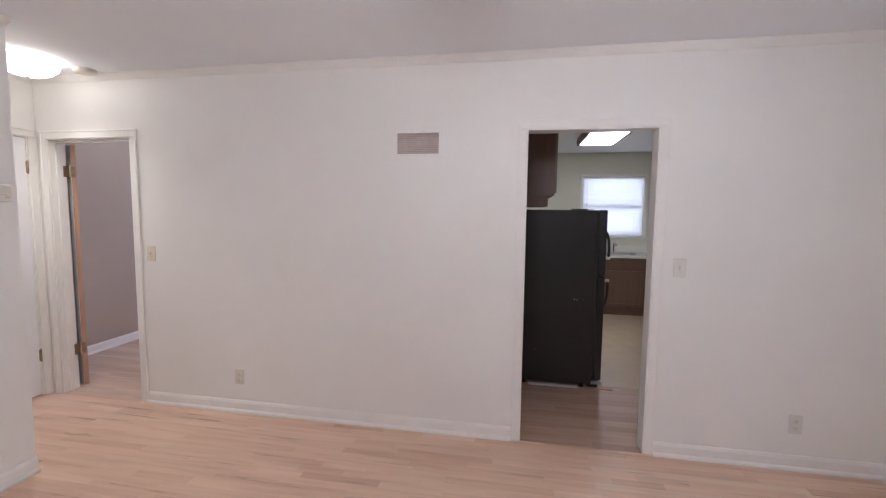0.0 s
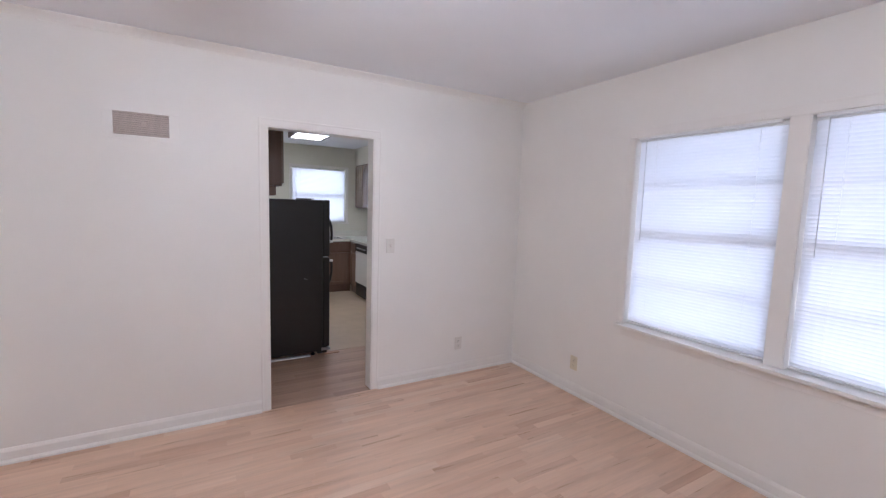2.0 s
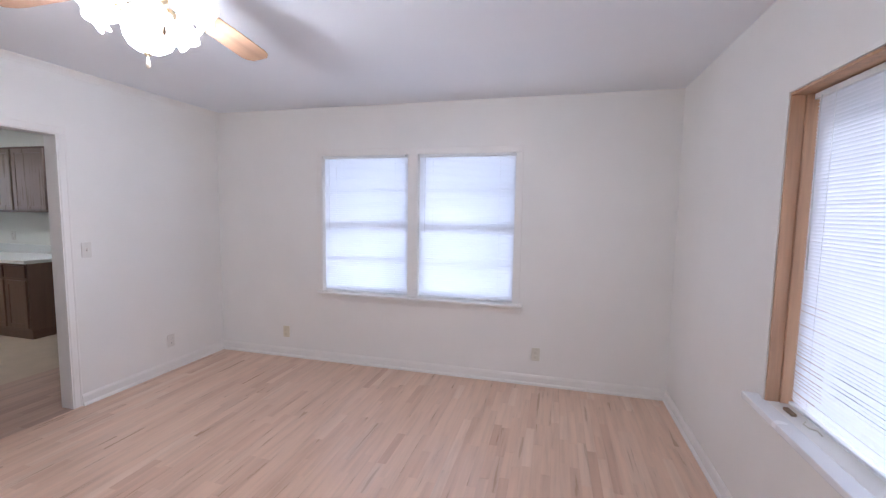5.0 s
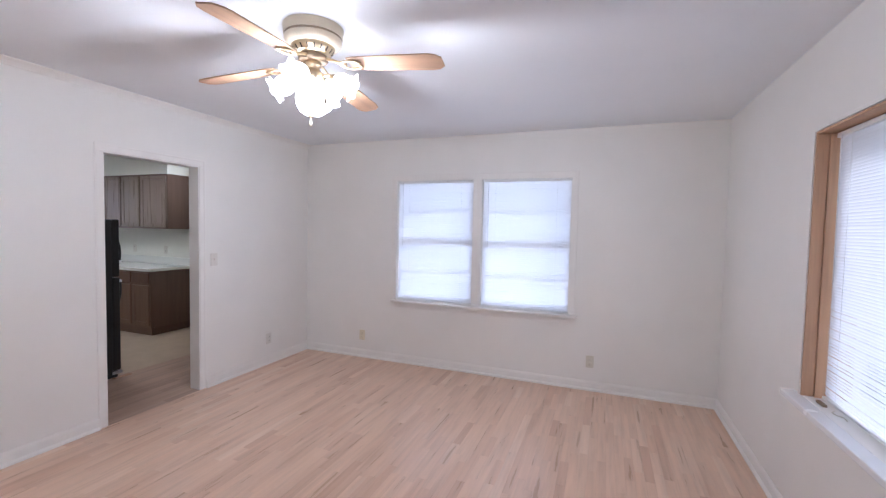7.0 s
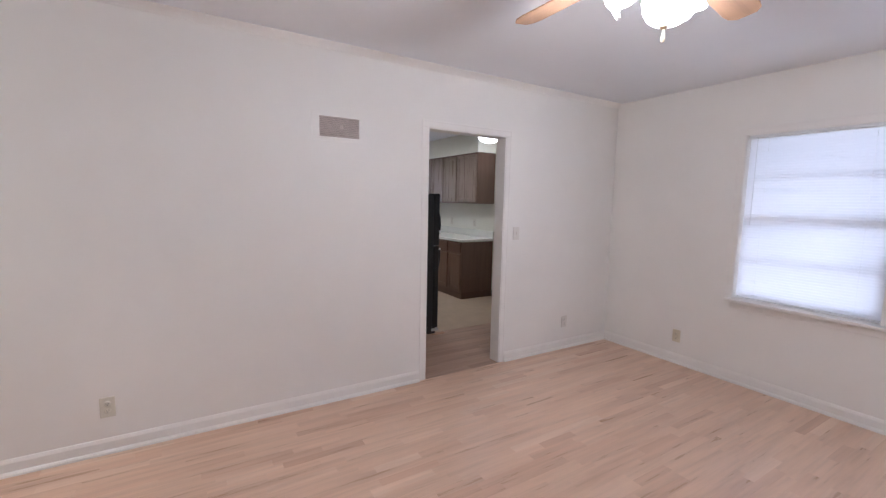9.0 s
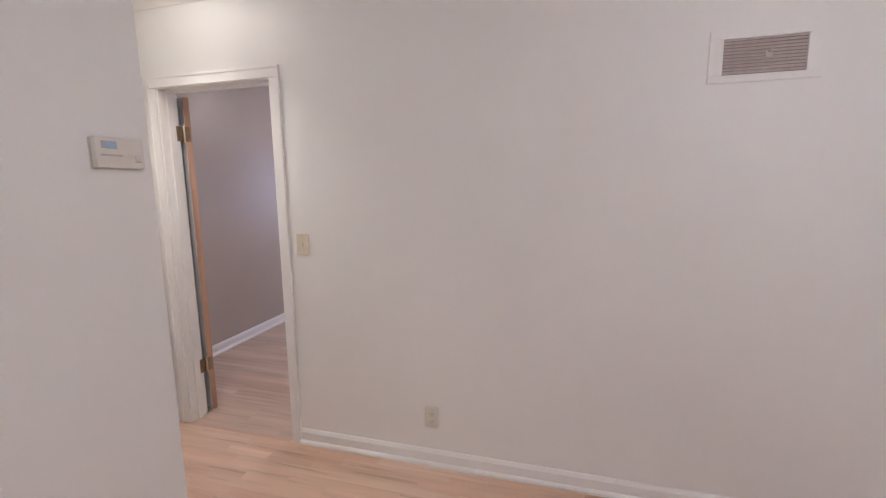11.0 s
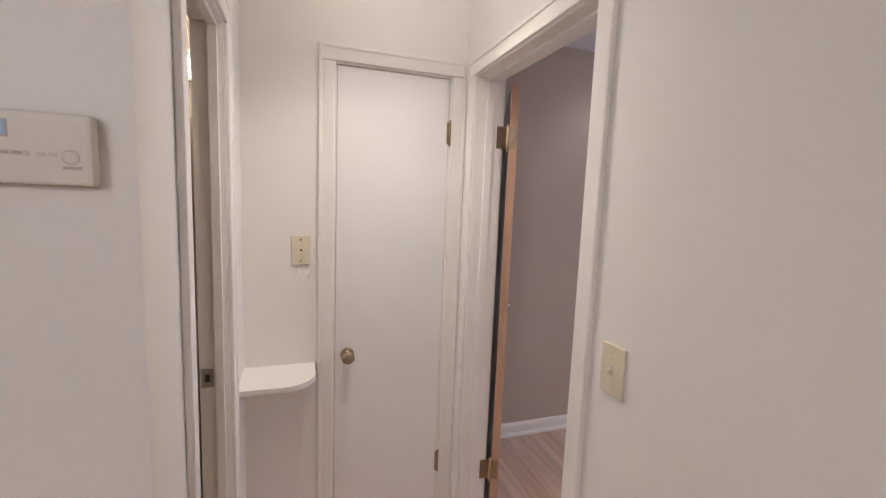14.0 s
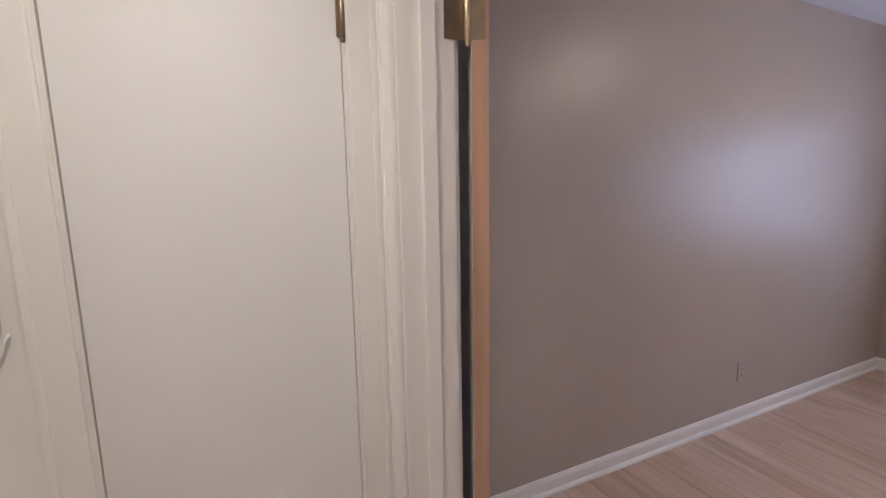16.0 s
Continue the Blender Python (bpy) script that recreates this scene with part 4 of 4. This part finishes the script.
part("tank_lid", boxed(0.008, 0.205, -0.243, 0.243, 0.826, 0.858, 0.01, 3), WHITEENAMEL, wc)
bowl = lathe([(0.0, 0.0), (0.12, 0.0), (0.125, 0.02), (0.105, 0.10), (0.115, 0.22), (0.165, 0.33), (0.185, 0.39), (0.175, 0.395), (0.14, 0.36), (0.06, 0.25), (0.0, 0.24)], 32)
bmesh.ops.transform(bowl, matrix=Matrix.Translation((0.42, 0, 0)) @ Matrix.Diagonal((1.25, 1, 1, 1)), verts=bowl.verts)
part("bowl", bowl, WHITEENAMEL, wc)
seat_bm = lathe([(0.115, 0.397), (0.19, 0.397), (0.195, 0.406), (0.19, 0.418), (0.12, 0.418), (0.112, 0.408), (0.115, 0.397)], 36)
bmesh.ops.transform(seat_bm, matrix=Matrix.Translation((0.42, 0, 0)) @ Matrix.Diagonal((1.22, 1, 1, 1)), verts=seat_bm.verts)
part("seat", seat_bm, WHITEENAMEL, wc)
part("flush_lever", tube([(0.196, 0.17, 0.77), (0.212, 0.17, 0.77), (0.214, 0.10, 0.765)], 0.006, 8), CHROME, wc)
bv = thing("air_vent", "small white grille high on the bathroom wall", "vent", (-2.87, -2.12, 2.105))
part("frame", boxed(-0.008, 0.0, -0.15, 0.15, -0.09, 0.09, 0.003), WHITE, bv)
for i in range(10):
    part("slot", boxed(-0.0095, -0.0078, -0.068 + i * 0.0145, -0.060 + i * 0.0145, -0.055, 0.055), SLOT, bv)
sc = thing("shower_curtain", "dark brown shower curtain hanging from a white rod", "curtain", (-3.66, -2.42, 0))
part("rod", tube([(-0.79, 0, 2.09), (0.79, 0, 2.09)], 0.012, 12), WHITE, sc)
bm = bmesh.new()
cols = [[bm.verts.new((-0.76 + 1.32 * k / 90, 0.028 * math.sin(k * 0.62) * (1 + 0.35 * math.sin(k * 0.17)), z)) for z in (0.28, 2.065)] for k in range(91)]
for a, b in zip(cols, cols[1:]):
    bm.faces.new((a[0], b[0], b[1], a[1])).smooth = True
cl = part("cloth", bm, CURTAIN, sc)
cl.modifiers.new("thickness", "SOLIDIFY").thickness = 0.002
for k in range(10):
    part("ring", lathe([(0.018, -0.002), (0.021, 0.0), (0.018, 0.002), (0.016, 0.0), (0.018, -0.002)], 16, "x", (-0.74 + k * 0.142, 0, 2.085)), WHITE, sc)
# Added fill light, unseen from the camera path; it brightens the bedroom walls.
bl = thing("bedroom_fill_light", "added unseen ceiling light that fills the bedroom", "ceiling light", (-2.85, 2.45, 0))
part("canopy", lathe([(0.10, H), (0.105, H - 0.012), (0.10, H - 0.022), (0, H - 0.022)], 32), PALEBRASS, bl)
part("glass_dome", lathe([(0.15, H - 0.026), (0.152, H - 0.040), (0.13, H - 0.08), (0.07, H - 0.10), (0, H - 0.106)], 32), BEDFILL, bl)

# ---- kitchen ----
fr = thing("refrigerator", "black top-freezer refrigerator seen from its side", "refrigerator", (-0.02, 0.965, 0))
part("cabinet", boxed(0.0, 0.635, 0.0, 0.72, 0.045, 1.555, 0.006), BLACK, fr)
part("gasket", boxed(0.635, 0.648, 0.012, 0.708, 0.10, 1.545), RUBBER, fr)
fd = part("freezer_door", boxed(0.648, 0.712, 0.0, 0.72, 1.003, 1.558, 0.012, 3), BLACK, fr)
rd = part("door", boxed(0.648, 0.712, 0.0, 0.72, 0.085, 0.993, 0.012, 3), BLACK, fr)
part("handle", tube([(0.708, 0.05, 1.375), (0.724, 0.05, 1.35), (0.738, 0.05, 1.30), (0.744, 0.05, 1.22), (0.740, 0.05, 1.16)], 0.012), RUBBER, fd)
part("handle", tube([(0.740, 0.05, 0.945), (0.744, 0.05, 0.90), (0.742, 0.05, 0.83), (0.728, 0.05, 0.76), (0.708, 0.05, 0.72)], 0.012), RUBBER, rd)
part("handle_cap", boxed(0.708, 0.754, 0.036, 0.064, 1.136, 1.16, 0.004), WHITE, fd)
part("handle_cap", boxed(0.708, 0.754, 0.036, 0.064, 0.944, 0.966, 0.004), WHITE, rd)
part("hinge_cover", boxed(0.53, 0.70, 0.60, 0.70, 1.555, 1.575, 0.004), STEEL, fr)
part("hinge_cover", boxed(0.44, 0.58, 0.20, 0.26, 1.555, 1.568, 0.004), RUBBER, fr)
part("kick_grille", boxed(0.60, 0.69, 0.02, 0.70, 0.015, 0.08, 0.004), RUBBER, fr)
part("toe_hinge", boxed(0.63, 0.72, -0.005, 0.05, 0.05, 0.075, 0.003), STEEL, fr)
for x in (0.06, 0.56):
    for y in (0.06, 0.66):
        part("foot", lathe([(0.022, 0.0), (0.022, 0.012), (0.010, 0.014), (0.010, 0.05)], 12, at=(x, y, 0)), RUBBER, fr)
for x, y, z, s in ((0.47, 0, 0.79, 0.005), (0.49, 0, 0.785, 0.003), (0.15, 0, 0.33, 0.003)):
    part("scuff", boxed(x - s, x + s, -0.0008, 0.0004, z - s * 0.7, z + s * 0.7), STEEL, fr)
part("skid_strip", boxed(0.10, 0.52, -0.02, 0.03, 0.0095, 0.018, 0.002), WHITE, fr)


def cabinet_door(e, axis, face, out, u0, u1, z0, z1, wood=None):
    """A framed overlay door: slab with a raised border and a recessed field."""
    def slab(a0, a1, b0, b1, t0, t1, bev=0.003):
        lo, hi = sorted((face + out * t0, face + out * t1))
        return (lo, hi, a0, a1, b0, b1, bev) if axis == "x" else (a0, a1, lo, hi, b0, b1, bev)
    bm = bmesh.new()
    r = 0.05
    for s in ((u0, u0 + r, z0, z1), (u1 - r, u1, z0, z1), (u0 + r, u1 - r, z0, z0 + r), (u0 + r, u1 - r, z1 - r, z1)):
        box(bm, *slab(*s, 0.001, 0.020))
    box(bm, *slab(u0 + r, u1 - r, z0 + r, z1 - r, 0.001, 0.012, 0.001))
    return part("door", bm, wood or CABDOOR, e)


def upper(label, axis, face, out, u0, u1, z0, z1, depth, splits):
    e = thing("wall_cabinet", label, "cabinet", group="kitchen wall cabinets")
    lo, hi = sorted((face, face - out * depth))
    part("body", boxed(lo, hi, u0, u1, z0, z1, bevel=0.002) if axis == "x" else boxed(u0, u1, lo, hi, z0, z1, bevel=0.002), CAB, e)
    for a, b in zip(splits, splits[1:]):
        cabinet_door(e, axis, face, out, a + 0.018, b - 0.018, z0 + 0.025, z1 - 0.025)
    return e


for a, b in ((2.25, 2.80), (2.80, 3.62), (3.62, 4.44)):
    sp = [a, b] if b - a < 0.6 else [a, (a + b) / 2, b]
    upper("dark stained wooden wall cabinet with framed doors", "x", 2.11, -1, a + 0.001, b - 0.001, 1.45, 2.215, 0.329, sp)
structure("soffit", boxed(2.10, 2.439, 2.24, 4.499, 2.216, H - 0.001), CREAM, "white boxed soffit above the cabinets", "soffit")
over = upper("dark stained cabinet over the refrigerator", "x", 0.25, 1, 0.985, 1.75, 1.675, 2.29, 0.319, [0.985, 1.3675, 1.75])
part("filler_panel", boxed(-0.069, 0.20, 1.0, 1.75, 1.585, 1.6745, 0.002), CAB, over)
structure("soffit", boxed(-0.069, 0.245, 0.99, 1.75, 2.291, H - 0.001), CREAM, "white boxed soffit above the cabinet", "soffit")


def base_unit(label, axis, face, out, u0, u1, depth, doors=1):
    e = thing("base_cabinet", label, "cabinet", group="kitchen base cabinets")
    lo, hi = sorted((face, face - out * depth))
    tlo, thi = sorted((face - out * 0.012, face - out * depth))
    if axis == "x":
        part("body", boxed(lo, hi, u0, u1, 0.10, 0.872, bevel=0.002), CAB, e)
        part("plinth", boxed(tlo, thi, u0 + 0.004, u1 - 0.004, 0.0, 0.0995), CAB, e)
    else:
        part("body", boxed(u0, u1, lo, hi, 0.10, 0.872, bevel=0.002), CAB, e)
        part("plinth", boxed(u0 + 0.004, u1 - 0.004, tlo, thi, 0.0, 0.0995), CAB, e)
    w = (u1 - u0) / doors
    for i in range(doors):
        a, b = u0 + i * w + 0.02, u0 + (i + 1) * w - 0.02
        cabinet_door(e, axis, face, out, a, b, 0.13, 0.68, CABBASE)
        lo2, hi2 = sorted((face + out * 0.001, face + out * 0.02))
        part("drawer_front", boxed(lo2, hi2, a, b, 0.71, 0.85, bevel=0.004) if axis == "x" else boxed(a, b, lo2, hi2, 0.71, 0.85, bevel=0.004), CAB, e)
    return e


base_unit("dark stained base cabinet with a drawer at the counter's end", "x", 1.86, -1, 2.25, 2.98, 0.579, 2)
base_unit("dark stained corner base cabinet", "x", 1.86, -1, 3.62, 3.915, 0.579, 1)
dw = thing("dishwasher", "white fronted dishwasher with a black control strip", "dishwasher", (1.86, 3.30, 0))
part("tub", boxed(0.0, 0.57, -0.315, 0.315, 0.10, 0.87), BLACK, dw)
part("door_panel", boxed(-0.024, -0.001, -0.305, 0.305, 0.22, 0.735, 0.003), WHITEENAMEL, dw, "white enamel door panel")
part("control_panel", boxed(-0.030, -0.001, -0.305, 0.305, 0.745, 0.862, 0.004), RUBBER, dw, "black control panel")
part("handle", boxed(-0.042, -0.030, -0.20, 0.20, 0.79, 0.81, 0.004), STEEL, dw)
part("kick_panel", boxed(-0.010, -0.001, -0.305, 0.305, 0.0, 0.212, 0.002), RUBBER, dw)
base_unit("dark stained sink cabinet under the window", "y", 3.92, -1, 0.62, 1.855, 0.579, 2)
ct = thing("worktop", "white laminate kitchen worktop with a low backsplash", "worktop")
bm = box(bmesh.new(), 1.825, 2.439, 2.232, 3.885, 0.8725, 0.912, 0.006)
for a0, a1, b0, b1 in ((0.60, 1.20, 3.886, 4.499), (1.75, 2.439, 3.886, 4.499), (1.20, 1.75, 3.886, 3.97), (1.20, 1.75, 4.38, 4.499)):
    box(bm, a0, a1, b0, b1, 0.8725, 0.912, 0.002)
part("slab", bm, COUNTER, ct)
part("backsplash", boxed(2.42, 2.439, 2.232, 4.48, 0.9125, 1.02, 0.004), COUNTER, ct)
part("backsplash", boxed(0.60, 2.419, 4.48, 4.499, 0.9125, 1.02, 0.004), COUNTER, ct)
sk = thing("kitchen_sink", "stainless steel sink set into the worktop", "sink", (1.475, 4.175, 0))
bm = bmesh.new()
for a0, a1, b0, b1 in ((-0.29, 0.29, -0.22, -0.20), (-0.29, 0.29, 0.20, 0.22), (-0.29, -0.27, -0.20, 0.20), (0.27, 0.29, -0.20, 0.20)):
    box(bm, a0, a1, b0, b1, 0.9125, 0.917, 0.001)
for a0, a1, b0, b1, c0, c1 in ((-0.272, 0.272, -0.202, -0.199, 0.76, 0.914), (-0.272, 0.272, 0.199, 0.202, 0.76, 0.914), (-0.272, -0.269, -0.199, 0.199, 0.76, 0.914), (0.269, 0.272, -0.199, 0.199, 0.76, 0.914), (-0.269, 0.269, -0.199, 0.199, 0.757, 0.76)):
    box(bm, a0, a1, b0, b1, c0, c1)
part("bowl", bm, STEEL, sk)
part("tap", tube([(0, 0.212, 0.917), (0, 0.212, 1.03), (0, 0.19, 1.07), (0, 0.10, 1.075), (0, 0.03, 1.04)], 0.011), CHROME, sk)
fl = thing("fluorescent_light", "wood framed fluorescent ceiling light with a gridded diffuser", "ceiling light", (0.93, 2.63, 0))
part("diffuser", boxed(-0.205, 0.205, -0.53, 0.53, 2.432, 2.446), PANELGLOW, fl)
bm = bmesh.new()
for a0, a1, b0, b1 in ((-0.235, -0.206, -0.56, 0.56), (0.206, 0.235, -0.56, 0.56), (-0.206, 0.206, -0.56, -0.531), (-0.206, 0.206, 0.531, 0.56)):
    box(bm, a0, a1, b0, b1, 2.425, H - 0.001, 0.003)
part("frame", bm, CAB, fl, "dark wood frame")
for i in range(1, 8):
    part("grid_bar", boxed(-0.205, 0.205, -0.53 + i * 0.1325 - 0.008, -0.53 + i * 0.1325 + 0.008, 2.428, 2.4315), WHITE, fl)
for i in range(1, 4):
    part("grid_bar", boxed(-0.205 + i * 0.1025 - 0.003, -0.205 + i * 0.1025 + 0.003, -0.53, 0.53, 2.4285, 2.4318), WHITE, fl)
kb = thing("bowl_light", "lit white glass bowl light on a short stem", "ceiling light", (2.02, 1.87, 0))
part("canopy", lathe([(0.06, H), (0.06, H - 0.015), (0.02, H - 0.025), (0.012, H - 0.03), (0.012, 2.38), (0, 2.38)], 24), WHITE, kb)
part("bowl", lathe([(0.165, 2.395), (0.163, 2.382), (0.143, 2.346), (0.105, 2.314), (0.052, 2.296), (0, 2.291)], 40), BOWLGLOW, kb)
part("rim", lathe([(0.165, 2.39), (0.172, 2.392), (0.172, 2.40), (0.165, 2.402)], 40), WHITE, kb)


# ---- floors, board by board ----
def boards(name, x0, x1, y0, y1, width, mats, lengths, label, solo=None, seed=1, thick=0.012, top=0.0, nook=None):
    """Strip flooring along x. Boards whose row lies in the solo stretch are objects of their own; the rest are one mesh. South of nook[1] the rows start at nook[0]."""
    rnd = random.Random(seed)
    slab = boxed(nook[0] if nook else x0, x1, y0, y1, top - 0.09, top - thick - 0.001)
    if nook:
        box(slab, x0, nook[0], nook[1], y1, top - 0.09, top - thick - 0.001)
    base = structure(name, slab, KWOOD, label, "floor")
    cache = {}
    verts, faces = [], []
    y = y0
    while y < y1 - 0.002:
        w = min(width, y1 - y)
        x = x0 - rnd.uniform(0, lengths[-1])
        while x < x1:
            L = rnd.choice(lengths)
            a, b = max(x, nook[0] if nook and y < nook[1] else x0), min(x + L, x1)
            x += L
            if b - a < 0.02:
                continue
            own = solo and solo[0] < (a + b) / 2 < solo[1] and solo[2] < y < solo[3]
            key = (round(b - a, 3), round(w, 4))
            e, g = 0.0002, 0.0003
            la, wa = (b - a) / 2 - 0.0001, w / 2 - 0.0001
            vs = [(sx * (la - k), sy * (wa - k), z) for k, z in ((0, -thick), (0, -g), (e, 0.0)) for sx, sy in ((-1, -1), (1, -1), (1, 1), (-1, 1))]
            fs = [(8, 9, 10, 11)] + [(4 * r + i, 4 * r + (i + 1) % 4, 4 * r + 4 + (i + 1) % 4, 4 * r + 4 + i) for r in range(2) for i in range(4)]
            lift = rnd.uniform(-0.0001, 0.0001)
            if own:
                if key not in cache:
                    me = bpy.data.meshes.new("floorboard")
                    me.from_pydata(vs, [], fs)
                    me.materials.append(mats[0])
                    cache[key] = me
                ob = new("floorboard", cache[key])
                ob.parent, ob.location = base, ((a + b) / 2, y + w / 2, top + lift)
            else:
                k = len(verts)
                verts.extend((vx + (a + b) / 2, vy + y + w / 2, vz + top + lift) for vx, vy, vz in vs)
                faces.extend(tuple(i + k for i in f) for f in fs)
        y += width
    if verts:
        me = bpy.data.meshes.new("floorboards")
        me.from_pydata(verts, [], faces)
        me.materials.append(mats[1])
        ob = tagged(new("floorboards", me), kind="stuff")
        ob.parent = base
    return base


boards("floor", -3.90, 2.27, -4.41, 0.0, 0.057, (FLOOR_A, FLOOR_B), [0.28, 0.36, 0.47, 0.6, 0.8], "light oak strip floor running across the room", (-1.6, 2.2, -3.2, -0.6), 3, nook=(-2.81, -0.94))
boards("floor_bedroom", -4.42, -1.25, 0.0, 4.22, 0.12, (LAMINATE_A, LAMINATE), [0.9, 1.2], "brown plank bedroom floor", (-5, 0, -1, 5), 5)
boards("floor_kitchen_entry", -0.07, 2.44, 0.0, 1.06, 0.083, (KWOOD_A, KWOOD), [0.5, 0.8, 1.1], "worn brown plank floor at the kitchen entry", (-1, 3, -1, 2), 8, top=-0.003)
structure("floor_kitchen", boxed(-0.07, 2.44, 1.06, 4.50, -0.09, -0.002), VINYL, "beige sheet vinyl kitchen floor", "floor")
structure("floor_bathroom", boxed(-4.45, -2.87, -2.65, -0.885, -0.09, -0.001), VINYL, "beige bathroom floor", "floor")
structure("floor_closet", boxed(-4.30, -3.901, -0.885, 0.0, -0.09, -0.001), KWOOD, "closet floor", "floor")
structure("threshold", boxed(0.64, 0.80, 0.98, 1.03, -0.003, 0.006, 0.003), DOOREDGE, "short loose wood strip on the kitchen floor", "threshold")
